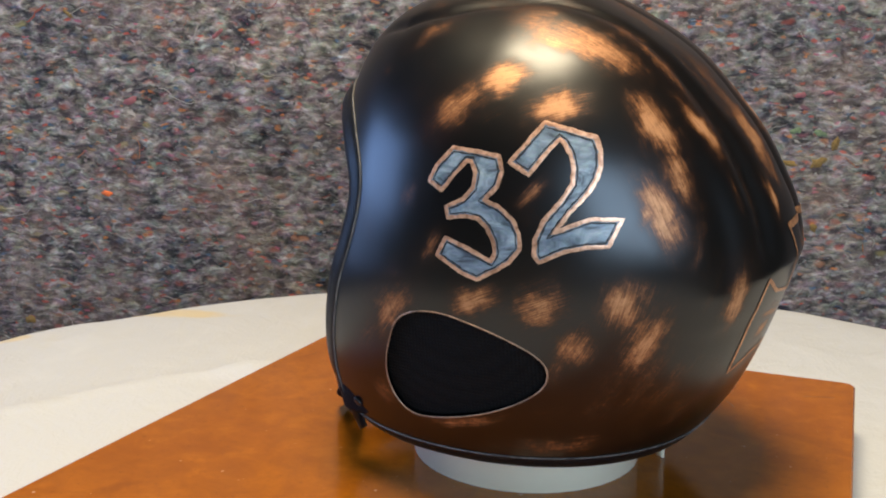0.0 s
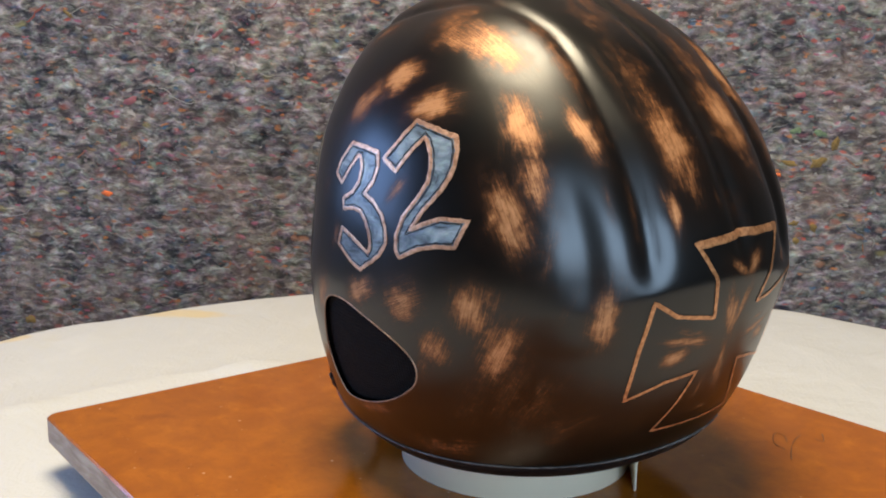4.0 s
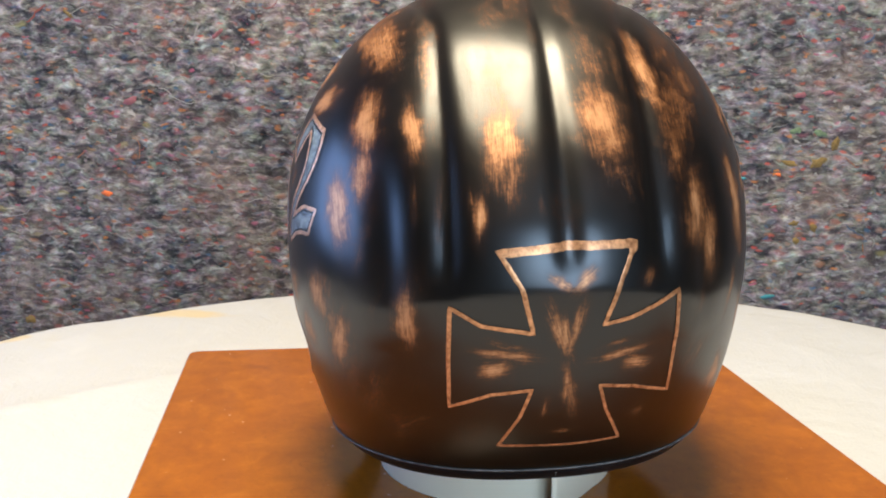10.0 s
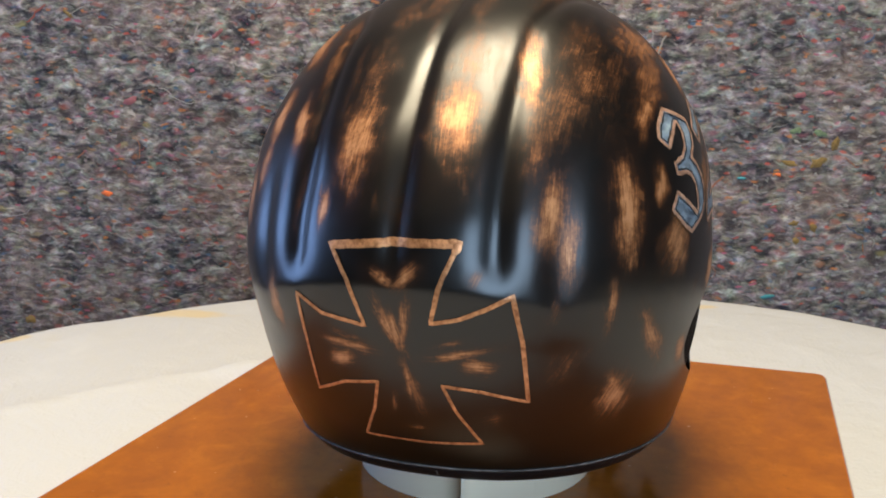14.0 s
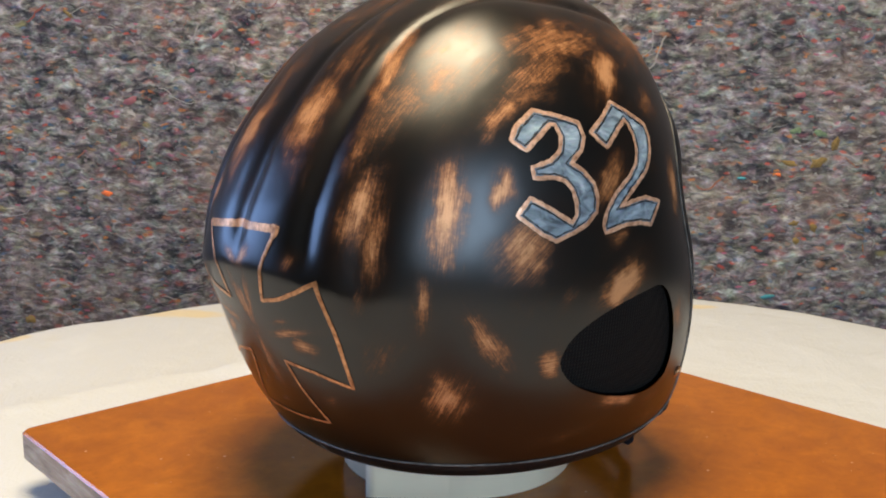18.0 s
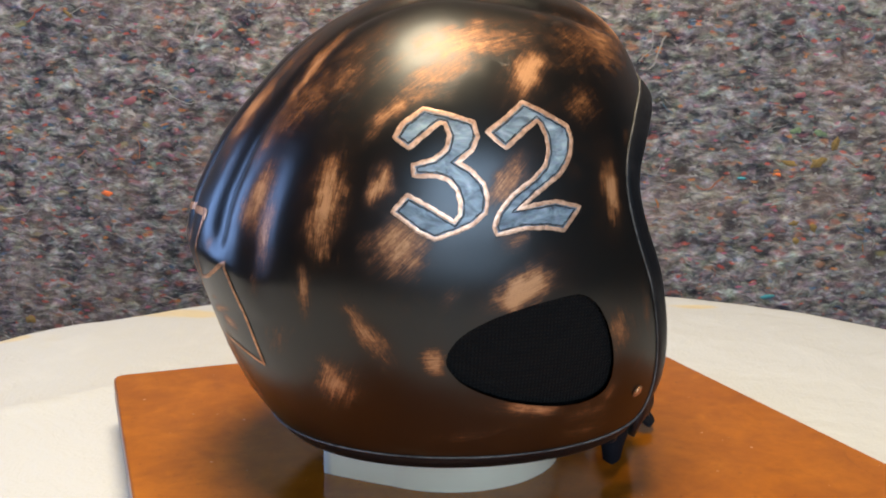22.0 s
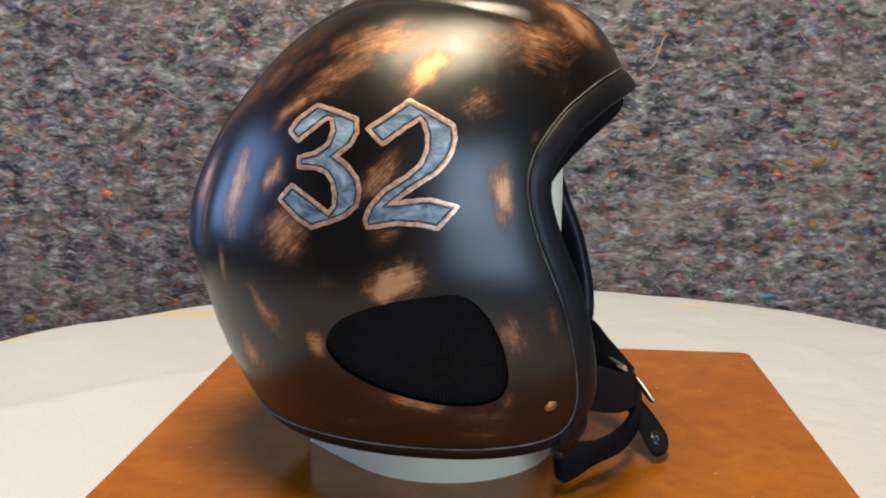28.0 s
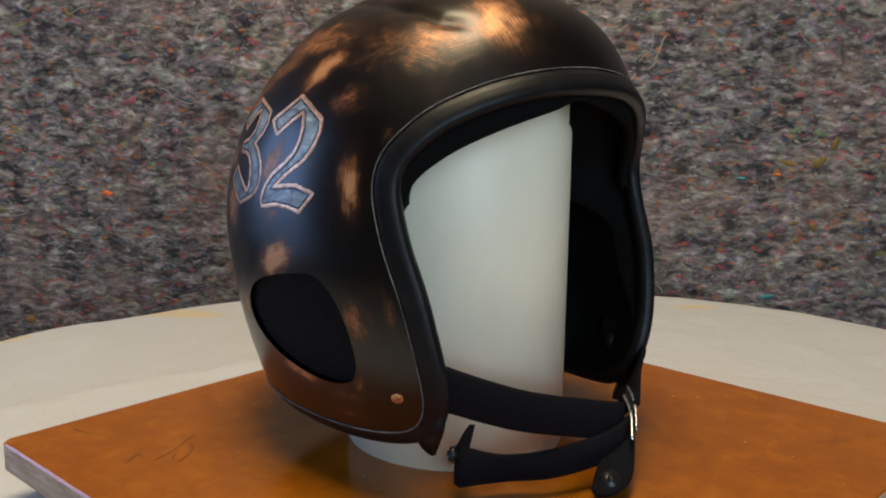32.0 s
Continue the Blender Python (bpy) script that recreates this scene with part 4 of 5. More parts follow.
    for sign in (-1, 1):
        for glyph, m, word in ((THREE, turn3, "three"), (TWO, turn2, "two")):
            pts = np.array(glyph) / 1000
            if sign > 0:
                pts = pts @ m[:, :2].T + m[:, 2]
            place = lambda u, v, k=0.0, s=sign: side_point(u, v, s, 0.00015 + k)
            line = lambda u, v, k=0.0, s=sign: side_point(u, v, s, 0.00028 + k)
            num = flat_patch("number_" + word, pts, place, SMOKE, helmet, "painted digit in smoky blue-grey")
            ribbon("outline", pts, line, 0.0019, COPPER, num, "copper outline", rough=0.22, seed=3)
            ribbon("inner_line", inset(pts, 0.0016), line, 0.0007, INK, num, "dark inner line", rough=0.6, seed=4)
    # cross
    pts = [(a / 1000, b / 1000) for a, b in CROSS]
    fat = lambda p: 0.0036 if p.y > 0.0125 else 0.0020 - 0.0006 * min(1, max(0, -p.y / 0.07))
    ribbon("cross_outline", pts, lambda u, v, k=0.0: back_point(u, v, 0.00032 + k), fat, RUBBED, helmet, "flared cross drawn in copper line", rough=0.10, seed=8)
    # rivets
    for x0, z0, sign in ((0.0705, -0.075, -1), (0.068, -0.0865, 1)):
        p = side_point(x0, z0, sign)
        bm = bmesh.new()
        bmesh.ops.create_uvsphere(bm, u_segments=14, v_segments=8, radius=0.0034)
        for v in bm.verts:
            v.co.z *= 0.45
        rot = p.normalized().to_track_quat("Z", "Y").to_matrix().to_4x4()
        bmesh.ops.transform(bm, matrix=Matrix.Translation(p) @ rot, verts=bm.verts)
        part("rivet", bm, RUBBED if sign < 0 else BLACK_METAL, helmet, "small domed copper rivet" if sign < 0 else "small domed black rivet")
    build_straps(helmet)
    return helmet


def band(name, rows, mat, parent, thick=0.0022, label=""):
    """A strap: rows of (centre, half-width vector), smoothed."""
    c = smooth_curve([r[0] for r in rows], 6)
    w = smooth_curve([r[1] for r in rows], 6)
    n = len(c)
    verts, faces = [], []
    for i in range(n):
        t = (c[min(i + 1, n - 1)] - c[max(i - 1, 0)]).normalized()
        nn = t.cross(w[i]).normalized() * thick / 2
        e = 0.86
        verts += [c[i] + w[i] * e + nn, c[i] + w[i], c[i] + w[i] * e - nn, c[i] - w[i] * e - nn, c[i] - w[i], c[i] - w[i] * e + nn]
    for i in range(n - 1):
        faces += [(i * 6 + s, i * 6 + (s + 1) % 6, i * 6 + 6 + (s + 1) % 6, i * 6 + 6 + s) for s in range(6)]
    faces += [tuple(range(6))[::-1], tuple(range((n - 1) * 6, n * 6))]
    return link_mesh(name, verts, faces, mat, parent, label)


def stud(name, centre, axis, r, h, mat, parent, label=""):
    bm = bmesh.new()
    bmesh.ops.create_cone(bm, cap_ends=True, segments=18, radius1=r, radius2=r * 0.8, depth=h)
    bmesh.ops.create_cone(bm, cap_ends=True, segments=14, radius1=r * 0.45, radius2=r * 0.3, depth=h * 1.7)
    rot = Vector(axis).to_track_quat("Z", "Y").to_matrix().to_4x4()
    bmesh.ops.transform(bm, matrix=Matrix.Translation(centre) @ rot, verts=bm.verts)
    return part(name, bm, mat, parent, label)


def build_straps(helmet):
    V = Vector
    up = V((0.0, 0.0, 0.011))
    band("chin_strap", [(V((0.074, -0.088, -0.063)), V((0.003, 0, 0.0115))), (V((0.086, -0.080, -0.0685)), V((0.003, 0, 0.0115))),
                        (V((0.104, -0.045, -0.082)), V((0.002, 0, 0.011))), (V((0.114, -0.005, -0.092)), V((0.0, 0, 0.0105))),
                        (V((0.114, 0.030, -0.101)), V((-0.002, 0.002, 0.0095)))], STRAP, helmet, 0.0024, "black webbing chin strap")
    band("strap_return", [(V((0.117, 0.032, -0.106)), V((0.0, 0, 0.0085))), (V((0.118, 0.012, -0.110)), V((0.0, 0, 0.009))),
                          (V((0.109, -0.018, -0.1145)), V((0.002, 0, 0.0090))), (V((0.095, -0.039, -0.1165)), V((0.003, -0.003, 0.0085))),
                          (V((0.083, -0.054, -0.1165)), V((0.001, 0.0, 0.0105))), (V((0.0762, -0.0565, -0.1170)), V((-0.001, 0.001, 0.0110))),
                          (V((0.0735, -0.0535, -0.1165)), V((-0.001, 0.001, 0.0100)))], STRAP, helmet, 0.004, "padded black strap end folded back")
    band("strap_tip", [(V((0.0775, -0.0560, -0.108)), V((0.003, 0.002, 0))), (V((0.0785, -0.0535, -0.1005)), V((0.0022, 0.0016, 0))),
                       (V((0.0793, -0.0512, -0.0952)), V((0.0012, 0.0010, 0)))], STRAP, helmet, 0.003, "curled tip of the strap")
    band("jaw_tab", [(V((0.0795, -0.0825, -0.074)), V((0.0070, 0.0040, 0.0025))), (V((0.0810, -0.0815, -0.091)), V((0.0070, 0.0030, 0.0050))),
                     (V((0.0788, -0.0780, -0.0995)), V((0.0040, 0.0020, 0.0030))), (V((0.0783, -0.0760, -0.1045)), V((0.0008, 0.0005, 0.0006)))],
         LEATHER, helmet, 0.004, "pointed leather tab at the jaw")
    band("jaw_tab", [(V((0.0790, 0.0850, -0.084)), V((0.0080, -0.0040, 0.0025))), (V((0.0785, 0.0815, -0.095)), V((0.0070, -0.0030, 0.0050))),
                     (V((0.0765, 0.0780, -0.1035)), V((0.0040, -0.0020, 0.0030))), (V((0.0760, 0.0760, -0.1085)), V((0.0008, -0.0005, 0.0006)))],
         LEATHER, helmet, 0.004, "pointed leather tab at the jaw")
    band("side_strap", [(V((0.048, 0.0935, -0.078)), V((0.002, 0.0, 0.0135))), (V((0.072, 0.0905, -0.080)), V((0.003, 0.0, 0.0135))),
                        (V((0.087, 0.0800, -0.084)), V((0.004, 0.0, 0.0125))), (V((0.097, 0.0600, -0.089)), V((0.004, 0.003, 0.0100))),
                        (V((0.111, 0.0370, -0.098)), V((0.006, 0.004, 0.006)))], STRAP, helmet, 0.0026, "black webbing side strap")
    band("tail_strap", [(V((0.113, 0.030, -0.106)), V((0.004, 0.007, 0))), (V((0.122, 0.016, -0.115)), V((0.006, 0.007, 0))),
                        (V((0.1285, 0.004, -0.1225)), V((0.0065, 0.0075, 0))), (V((0.1305, -0.004, -0.1265)), V((0.005, 0.0055, 0))), (V((0.1310, -0.007, -0.1280)), V((0.002, 0.0022, 0)))], STRAP, helmet, 0.003, "short strap tail with a snap")
    stud("snap", V((0.1288, 0.0015, -0.1222)), (0.6, -0.5, 0.8), 0.0060, 0.003, BLACK_METAL, helmet, "black metal snap button")
    stud("snap", V((0.0738, -0.0595, -0.1105)), (-0.7, -0.7, 0.1), 0.0045, 0.003, BLACK_METAL, helmet, "black metal snap button")
    stud("snap", V((0.0590, 0.0905, -0.0780)), (0.2, -0.95, 0.1), 0.0052, 0.003, BLACK_METAL, helmet, "black metal snap button")
    # buckle: a bent steel plate with two slots
    plate = band("buckle", [(V((0.1035, 0.0455, -0.0905)), V((-0.0020, 0.0044, 0.0010))), (V((0.1155, 0.036, -0.0955)), V((-0.0020, 0.0044, 0.0010))),
                            (V((0.1250, 0.025, -0.1055)), V((-0.0020, 0.0044, 0.0010)))], BLACK_METAL, helmet, 0.002, "dark metal buckle plate with bright edges")
    side = V((-0.0021, 0.0046, 0.0011))
    for k in (-1, 1):
        path = [V(c) + side * k for c in ((0.1035, 0.0455, -0.0895), (0.1157, 0.036, -0.0945), (0.1254, 0.025, -0.1047))]
        sweep("buckle_rim", smooth_curve(path, 5), ring(0.0008, 0.0008, 6), STEEL, plate, [V((0.7, -0.3, 0.6))] * 11, False, "bright worn steel edge")


def build_board():
    board = new("wooden_board")
    tagged(board, "square brown varnished wooden board with raw edges on the turntable", "board")
    bm = bmesh.new()
    s, r, h = 0.2000, 0.007, 0.0185
    pts = []
    for cx, cy, a0 in ((1, 1, 0), (-1, 1, 90), (-1, -1, 180), (1, -1, 270)):
        for k in range(7):
            a = radians(a0 + 15 * k)
            pts.append((cx * (s - r) + r * math.cos(a), cy * (s - r) + r * math.sin(a)))
    top = [bm.verts.new((x * 0.9945, y * 0.9945, 0)) for x, y in pts]
    mid = [bm.verts.new((x, y, -0.0012)) for x, y in pts]
    n = len(pts)
    bm.faces.new(top)
    for i in range(n):
        bm.faces.new((mid[i], mid[(i + 1) % n], top[(i + 1) % n], top[i]))
    part("board_top", bm, BOARD, board, "glossy orange-brown varnished face", smooth=False)
    bm = bmesh.new()
    a = [bm.verts.new((x, y, -0.0012)) for x, y in pts]
    b = [bm.verts.new((x, y, -h + 0.002)) for x, y in pts]
    c = [bm.verts.new((x * 0.990, y * 0.990, -h)) for x, y in pts]
    for i in range(n):
        j = (i + 1) % n
        bm.faces.new((b[i], b[j], a[j], a[i]))
        bm.faces.new((c[i], c[j], b[j], b[i]))
    bm.faces.new(c[::-1])
    part("board_edge", bm, EDGE, board, "raw greyish sawn edge", smooth=False)
    # a looped scribble scored into the varnish
    for line in ([(0.1873, 0.1613), (0.1771, 0.1591), (0.1669, 0.1547)], [(0.1273, 0.1147), (0.1173, 0.1309), (0.1124, 0.1419), (0.1102, 0.1521)],
                 [(0.117, 0.1251), (0.1089, 0.1275), (0.1023, 0.1353), (0.0989, 0.1436), (0.1047, 0.1434), (0.1108, 0.1365)], [(0.1169, 0.1649), (0.124, 0.154), (0.1182, 0.1542)]):
        curve = [(p.x, p.y) for p in smooth_curve([(x, y, 0) for x, y in line], 6)]
        ribbon("scribble", curve, lambda u, v, k=0.0: Vector((u, v, 0.0002 + k * 0.3)), 0.0006, SCORE, board, "dark scored line", closed=False, rough=0.5, seed=5)
    return board


def lathe(name, prof, mat, parent, segments=64, label=""):
    """A turned form: profile of (radius, z)."""
    k = len(prof)
    verts = [(r * math.cos(2 * math.pi * i / segments), r * math.sin(2 * math.pi * i / segments), z) for i in range(segments) for r, z in prof]
    faces = [(i * k + s, ((i + 1) % segments) * k + s, ((i + 1) % segments) * k + s + 1, i * k + s + 1) for i in range(segments) for s in range(k - 1)]
    return link_mesh(name, verts, faces, mat, parent, label)


def build_turntable():
    t = new("turntable")
    tagged(t, "low round turntable under the wooden board, mostly hidden", "turntable")
    g = BOARD_TOP - 0.0185
    lathe("base", [(0.001, 0.001), (0.13, 0.001), (0.132, 0.003), (0.132, 0.010), (0.128, 0.012), (0.001, 0.012)], BLACK_METAL, t, 64)
    lathe("plate", [(0.001, 0.0125), (0.118, 0.0125), (0.12, 0.014), (0.12, g - 0.001), (0.118, g), (0.001, g)], BLACK_METAL, t, 64)
    return t


def build_tube():
    t = new("white_tube")
    tagged(t, "upright rolled cream-white plastic tube holding up the helmet", "tube")
    r, h, w = 0.0650, 0.221, 0.003
    lathe("wall", [(r - w, 0.0), (r, 0.0), (r + 0.0004, h - 0.001), (r - 0.001, h), (r - w, h), (r - w, 0.0)], PLASTIC, t, 96)
    # the free end of the sheet stands off the roll
    verts, faces = [], []
    n = 14
    for i in range(n + 1):
        a = radians(FLAP_START + 10 - 46.0 * i / n)
        out = r - 0.0006 + 0.0150 * (i / n) ** 2.6
        for z in (0.0, 0.085):
            for d in (0.0, -0.0016 * min(1, i / 4)):
                verts.append(((out + d) * math.cos(a), (out + d) * math.sin(a), z))
    for i in range(n):
        b, c = 4 * i, 4 * i + 4
        for s, e in ((0, 2), (2, 3), (3, 1), (1, 0)):
            faces.append((b + s, b + e, c + e, c + s))
    faces += [(0, 1, 3, 2), (4 * n, 4 * n + 2, 4 * n + 3, 4 * n + 1)]
    link_mesh("flap", verts, faces, PLASTIC, t, "loose end of the rolled sheet")
    return t


def build_table():
    table = new("round_table")
    tagged(table, "round table under a white cloth", "table")
    table.location = (0.029, -0.005, Z0)
    h = -Z0
    lathe("tabletop", [(0.001, h - 0.034), (0.575, h - 0.034), (0.580, h - 0.030), (0.580, h - 0.008), (0.575, h - 0.0045), (0.001, h - 0.0045)], WOOD, table, 96)
    lathe("pedestal", [(0.001, 0.0), (0.30, 0.0), (0.30, 0.03), (0.06, 0.07), (0.045, 0.35), (0.06, h - 0.05), (0.16, h - 0.035), (0.001, h - 0.0345)], WOOD, table, 40)
    c = new("tablecloth")
    tagged(c, "white cotton tablecloth with yellowish stains on a round table", "tablecloth")
    c.location = (0.029, -0.005, 0)
    verts, faces = [(0, 0, 0)], []
    seg, rings = 260, 92
    noise.seed_set(4)
    for k in range(1, rings + 1):
        for i in range(seg):
            a = 2 * math.pi * i / seg
            edge = 0.586 + 0.004 * math.sin(5 * a + 1) + 0.003 * math.sin(13 * a)
            s = k / 76
            if s <= 1:
                r, z = edge * s, 0.0
                q = Vector((r * math.cos(a) * 7, r * math.sin(a) * 7, 0.3))
                z = 0.0022 * max(0.0, noise.noise(q)) * step(0.30, 0.42, r) + 0.0012 * noise.noise(q * 3) * step(0.33, 0.45, r)
                fold = math.hypot(r * math.cos(a) + 0.12, r * math.sin(a) + 0.05) - 0.318 + 0.012 * noise.noise(q * 2.2)
                z += 0.0030 * math.exp(-(fold / 0.008) ** 2) * step(0.0, 0.05, -r * math.cos(a))
                fold = math.hypot((r * math.cos(a) + 0.212) / 0.040, (r * math.sin(a) - 0.232) / 0.022)
                z += 0.0075 * math.exp(-fold ** 4)
                z -= 0.006 * step(edge - 0.02, edge, r)
            else:
                d = (k - 76) / (rings - 76)
                r = edge + 0.006 * math.sin(min(1, d * 3) * math.pi / 2) + 0.022 * d * math.sin(18 * a + 2 * math.sin(3 * a))
                z = -0.006 - 0.24 * d
            verts.append((r * math.cos(a), r * math.sin(a), z))
    for i in range(seg):
        faces.append((0, 1 + i, 1 + (i + 1) % seg))
    for k in range(rings - 1):
        for i in range(seg):
            a, b = 1 + k * seg + i, 1 + k * seg + (i + 1) % seg
            faces.append((a, a + seg, b + seg, b))
    link_mesh("cloth_sheet", verts, faces, CLOTH, c)
    return c


FIBRES, TUFTS = 260, 120


# knots of dyed wool in the felt: x, z, half-length, half-width, lean
DYED_TUFTS = [(simple("orange_wool", (0.72, 0.15, 0.04), 0.9, scale=400), "bright orange tuft", [(-0.551, 0.073, 0.010, 0.0045, -8), (0.399, 0.113, 0.005, 0.003, 0)]),
              (simple("ochre_wool", (0.20, 0.12, 0.035), 0.9, scale=400, vary=0.5), "ochre tuft", [(0.472, 0.157, 0.006, 0.014, -15), (0.452, 0.131, 0.014, 0.007, 20), (0.414, 0.129, 0.012, 0.005, -15), (0.429, 0.020, 0.005, 0.007, 20), (0.425, 0.045, 0.009, 0.004, 10), (-0.678, -0.118, 0.010, 0.006, 0), (0.452, 0.040, 0.008, 0.005, -50), (-0.593, 0.324, 0.010, 0.003, -35)]),
              (simple("teal_wool", (0.06, 0.26, 0.28), 0.9, scale=400), "teal tuft", [(0.397, -0.061, 0.011, 0.0035, 5), (0.350, 0.107, 0.008, 0.0022, 0)]),
              (simple("green_wool", (0.14, 0.19, 0.10), 0.9, scale=400, vary=0.5), "dull green tuft", [(0.418, 0.174, 0.009, 0.005, 10), (0.450, 0.172, 0.011, 0.005, -20)]),
              (simple("pink_wool", (0.25, 0.085, 0.095), 0.9, scale=400, vary=0.4), "pink tuft", [(0.420, 0.223, 0.010, 0.0045, 5), (0.457, 0.226, 0.011, 0.0035, 5), (-0.511, 0.204, 0.013, 0.005, 20), (-0.382, 0.298, 0.013, 0.003, 45), (0.464, 0.338, 0.006, 0.005, 0)])]


def felt_y(x, z):
    return 0.012 * noise.noise(Vector((x * 1.6, 0, z * 0.9))) + 0.004 * noise.noise(Vector((x * 6, 3, z * 6)))


def build_felt():
    f = new("felt_blanket")
    tagged(f, "grey recycled-fibre felt blanket hung behind the table", "blanket")
    noise.seed_set(9)
    nx, nz = 160, 100
    verts, faces = [], []
    for side in (0.0, 0.006):
        for i in range(nx + 1):
            for j in range(nz + 1):
                x = -1.6 + 3.2 * i / nx
                z = Z0 + 0.12 + (Z1 - Z0 - 0.4) * j / nz
                verts.append((x, felt_y(x, z) + side, z))
    w = nz + 1
    o = (nx + 1) * w
    for i in range(nx):
        for j in range(nz):
            a = i * w + j
            faces.append((a, a + w, a + w + 1, a + 1))
            faces.append((o + a, o + a + 1, o + a + w + 1, o + a + w))
    rim = [i * w for i in range(nx + 1)] + [nx * w + j for j in range(1, w)] + [i * w + nz for i in range(nx - 1, -1, -1)] + [j for j in range(nz - 1, 0, -1)]
    for k in range(len(rim)):
        a, b = rim[k], rim[(k + 1) % len(rim)]
        faces.append((a, o + a, o + b, b))
    link_mesh("felt_sheet", verts, faces, FELT, f)
    f.location = (0, 0.80, 0)
    rnd = random.Random(12)
    verts, faces = [], []
    for k in range(FIBRES):
        x, z = rnd.uniform(-0.80, 0.62), rnd.uniform(-0.20, 0.38)
        a = rnd.gauss(0, 0.7)
        w = rnd.choice((0.0004, 0.0005, 0.0006, 0.0008, 0.0012))
        n = rnd.choice((4, 5, 6, 7, 9, 14))
        d = rnd.uniform(0.0018, 0.0045)
        bend = rnd.gauss(0, 0.10)
        lift = rnd.uniform(0.0003, 0.0010)
        b = len(verts)
        for i in range(n + 1):
            t = w * (1.0 if 0 < i < n else 0.4)
            y = felt_y(x, z) - lift - 0.0004 * math.sin(math.pi * i / n)
            verts.append((x - math.sin(a) * t, y, z + math.cos(a) * t))
            verts.append((x + math.sin(a) * t, y - 0.0003, z - math.cos(a) * t))
            x, z = x + math.cos(a) * d, z + math.sin(a) * d
            a += bend + rnd.gauss(0, 0.3)
        faces += [(b + 2 * i, b + 2 * i + 1, b + 2 * i + 3, b + 2 * i + 2) for i in range(n)]
    tufts = [(rnd.uniform(-0.8, 0.62), rnd.uniform(-0.2, 0.38), rnd.uniform(0.002, 0.006), rnd.uniform(0.0015, 0.0035)) for k in range(TUFTS)]
    for x, z, rx, rz in tufts:
        b = len(verts)
        lean, n = rnd.gauss(0, 0.4), 9
        y = felt_y(x, z)
        verts.append((x, y - 0.0014, z))
        for i in range(n):
            q, g = 2 * math.pi * i / n, rnd.uniform(0.55, 1.15)
            u, v = rx * g * math.cos(q), rz * g * math.sin(q)
            verts.append((x + u * math.cos(lean) - v * math.sin(lean), y - 0.0006, z + u * math.sin(lean) + v * math.cos(lean)))
        faces += [(b, b + 1 + i, b + 1 + (i + 1) % n) for i in range(n)]
    for mat, label, spots in DYED_TUFTS:
        for x, z, rx, rz, lean in spots:
            n, y, ring_a, ring_b = 12, felt_y(x, z), [], []
            for i in range(n):
                q, k = 2 * math.pi * i / n, rnd.uniform(0.6, 1.15)
                u, w = rx * k * math.cos(q), rz * k * math.sin(q)
                at = (x + u * math.cos(radians(lean)) - w * math.sin(radians(lean)), z + u * math.sin(radians(lean)) + w * math.cos(radians(lean)))
                ring_a.append((at[0], y - 0.0002, at[1])), ring_b.append((x + (at[0] - x) * 0.55, y - 0.0016, z + (at[1] - z) * 0.55))
            link_mesh("dyed_tuft", ring_a + ring_b, [(i, (i + 1) % n, n + (i + 1) % n, n + i) for i in range(n)] + [tuple(range(n, 2 * n))], mat, f, label)
    tagged(link_mesh("loose_fibre_layer", verts, faces, FIBRE, f, "loose coloured fibres and tufts"), kind="stuff")
    return f


def wall_with_opening(name, u0, u1, z0, z1, hole, make):
    """Four blocks round an opening (hole: u0, u1, z0, z1); make(name, u0, u1, z0, z1) builds one."""
    a, b, c, d = hole
    for p in ((u0, a, z0, z1), (b, u1, z0, z1), (a, b, z0, c), (a, b, d, z1)):
        make(name, *p)


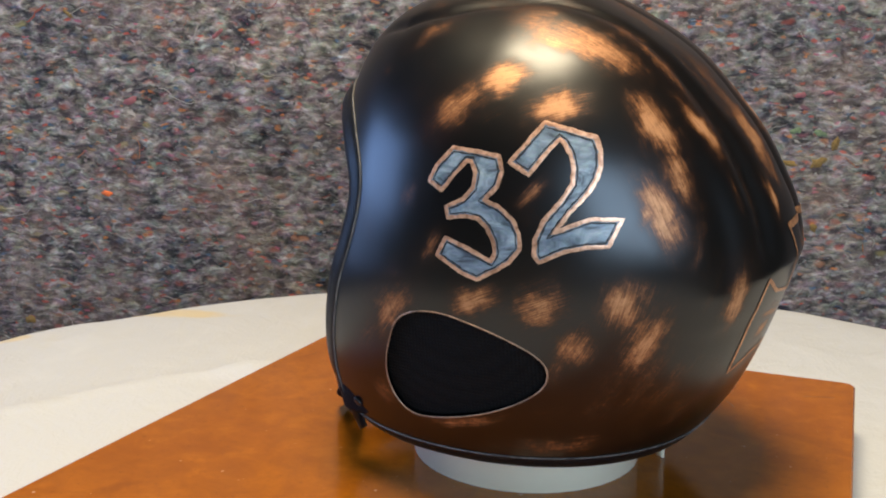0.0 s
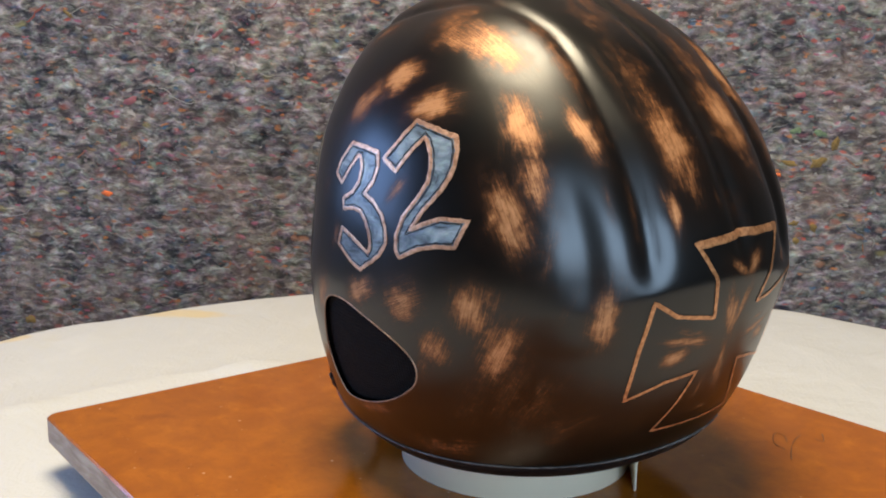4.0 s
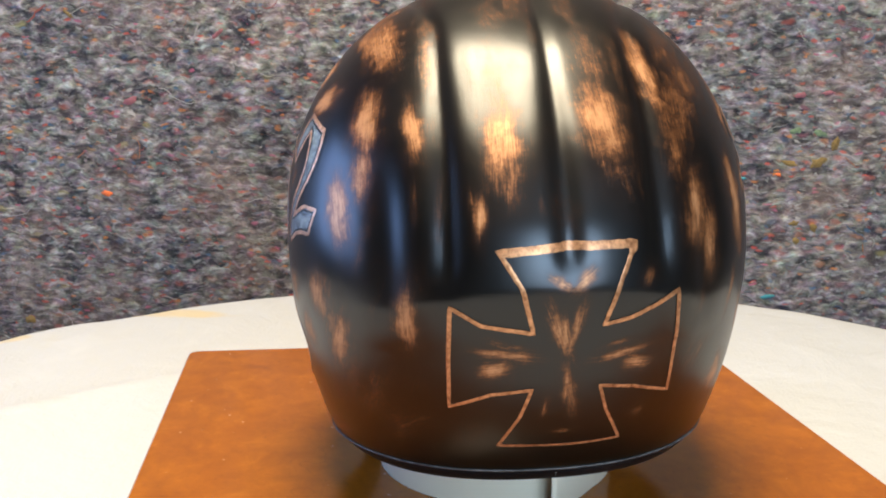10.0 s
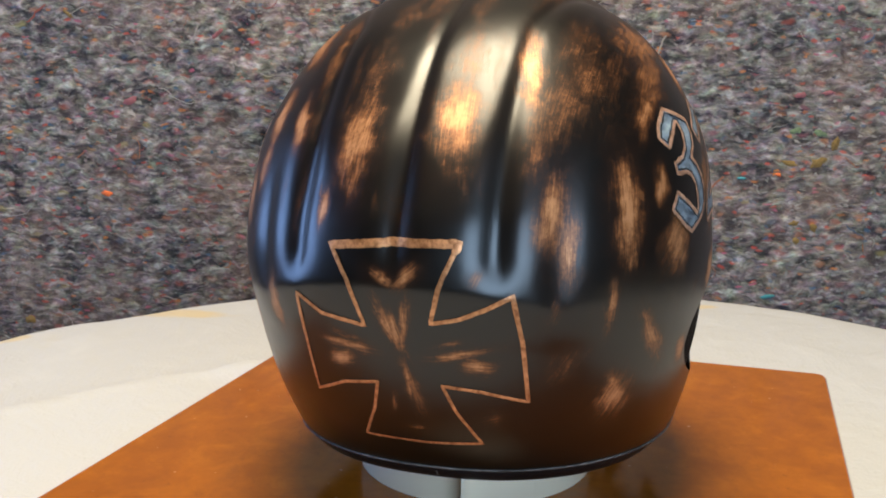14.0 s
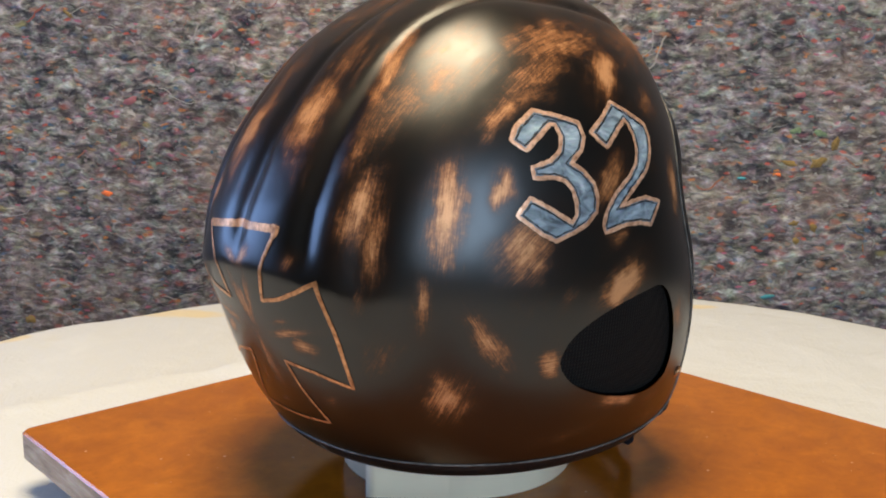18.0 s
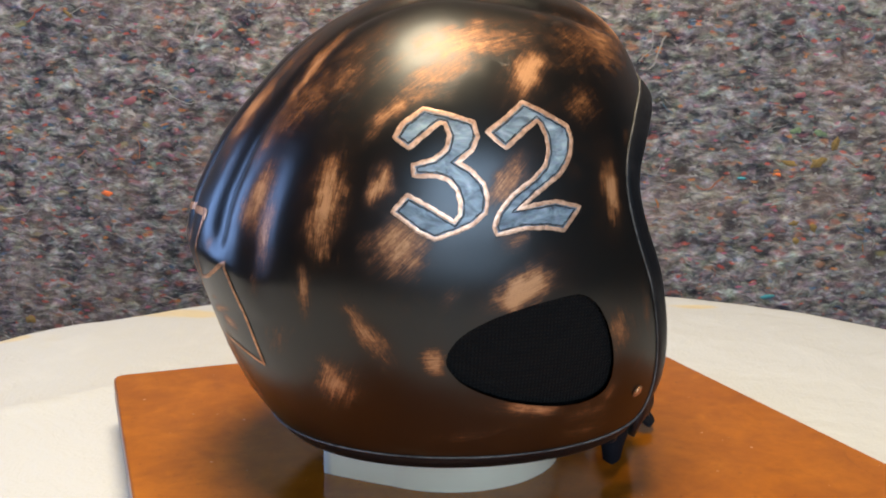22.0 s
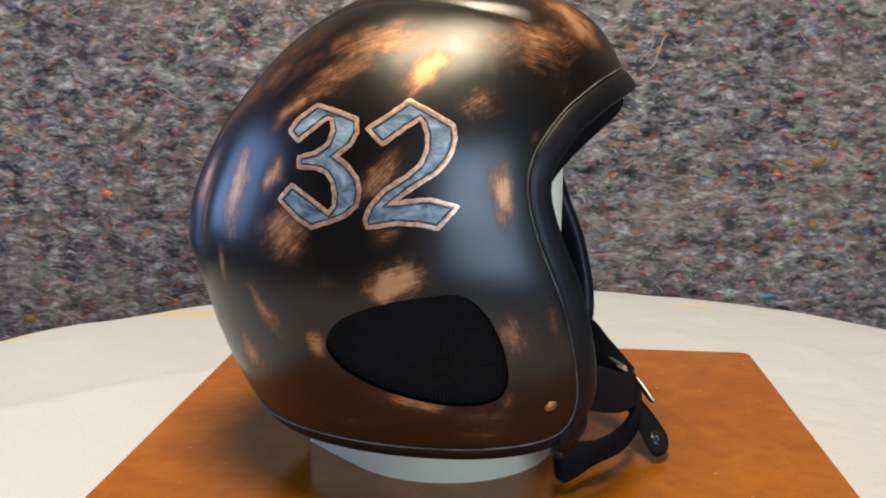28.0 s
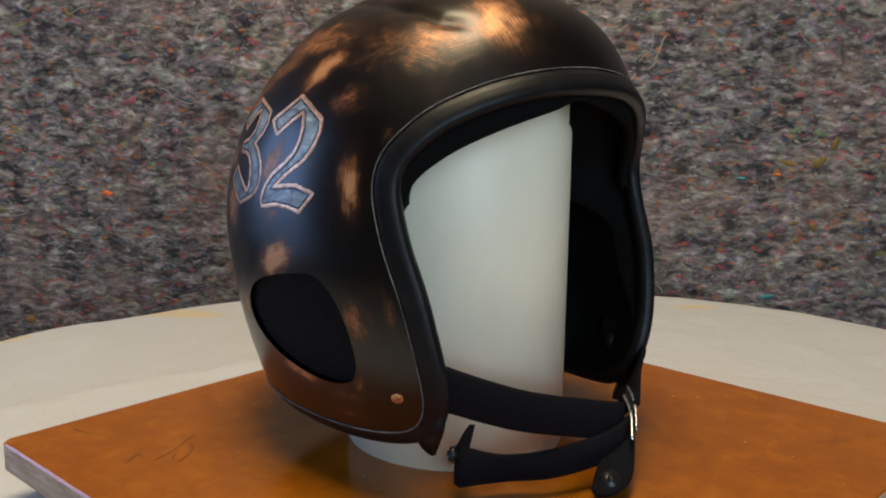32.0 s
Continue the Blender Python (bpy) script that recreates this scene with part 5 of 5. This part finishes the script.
def build_room():
    th = 0.12
    tagged(box("floor", (X0 - th, Y0 - th, Z0 - 0.1), (X1 + th, Y1 + th, Z0), FLOOR), "dark brown floor", "floor", kind="structure")
    tagged(box("ceiling", (X0 - th, Y0 - th, Z1), (X1 + th, Y1 + th, Z1 + 0.1), CEIL), "plain pale ceiling", "ceiling", kind="structure")
    tagged(box("wall_north", (X0, Y1, Z0), (X1, Y1 + th, Z1), WALL), "plain plaster wall behind the felt", "wall", kind="structure")
    tagged(box("wall_east", (X1, Y0, Z0), (X1 + th, Y1 + th, Z1), WALL), "plain plaster wall", "wall", kind="structure")

    def west(name, a, b, c, d):
        tagged(box(name, (X0 - th, a, c), (X0, b, d), WALL), "plaster wall beside a window", "wall", kind="structure")

    def south(name, a, b, c, d):
        tagged(box(name, (a, Y0 - th, c), (b, Y0, d), WALL), "plaster wall beside a window", "wall", kind="structure")
    wall_with_opening("wall_west", Y0, Y1 + th, Z0, Z1, WINDOW_LEFT, west)
    wall_with_opening("wall_south", X0 - th, X1 + th, Z0, Z1, WINDOW_BACK, south)
    for name, hole, along_x in (("window_1", WINDOW_LEFT, False), ("window_2", WINDOW_BACK, True)):
        a, b, c, d = hole
        win = new(name)
        tagged(win, "white framed window letting in daylight", "window", kind="structure")
        t = 0.045
        for lo, hi in (((a, c), (a + t, d)), ((b - t, c), (b, d)), ((a + t, c), (b - t, c + t)), ((a + t, d - t), (b - t, d)), (((a + b) / 2 - 0.02, c + t), ((a + b) / 2 + 0.02, d - t))):
            if along_x:
                box("window_frame", (lo[0], Y0 - 0.045, lo[1]), (hi[0], Y0 - 0.005, hi[1]), FRAME, win, 0.004)
            else:
                box("window_frame", (X0 - 0.045, lo[0], lo[1]), (X0 - 0.005, hi[0], hi[1]), FRAME, win, 0.004)
    lamp = new("ceiling_lamp")
    tagged(lamp, "round flat ceiling lamp with a metal rim", "lamp")
    lamp.location = (-0.08, -0.20, Z1)
    lathe("housing", [(0.001, 0.0), (0.37, 0.0), (0.375, -0.006), (0.375, -0.085), (0.368, -0.09), (0.363, -0.085), (0.363, -0.02), (0.001, -0.02)], FRAME, lamp, 64)


build_room()
build_felt()
build_table()
things["turntable"] = (build_turntable(), pose(0, 0, 0))
BOARD_BASE = pose(0.003, 0.002, BOARD_TOP, 0, 0, 24.6 - 45)
things["board"] = (build_board(), BOARD_BASE)
things["tube"] = (build_tube(), pose(0.0234, -0.0082, BOARD_TOP))
things["helmet"] = (build_helmet(), pose(0.0303, -0.0056, BOARD_TOP + 0.1323, -2.02, 0, 155.95))


def motions():
    for thing, rest in things.values():
        walk(thing, [(t, pose(0, 0, 0, 0, 0, a) @ rest) for t, a in TURN])


motions()
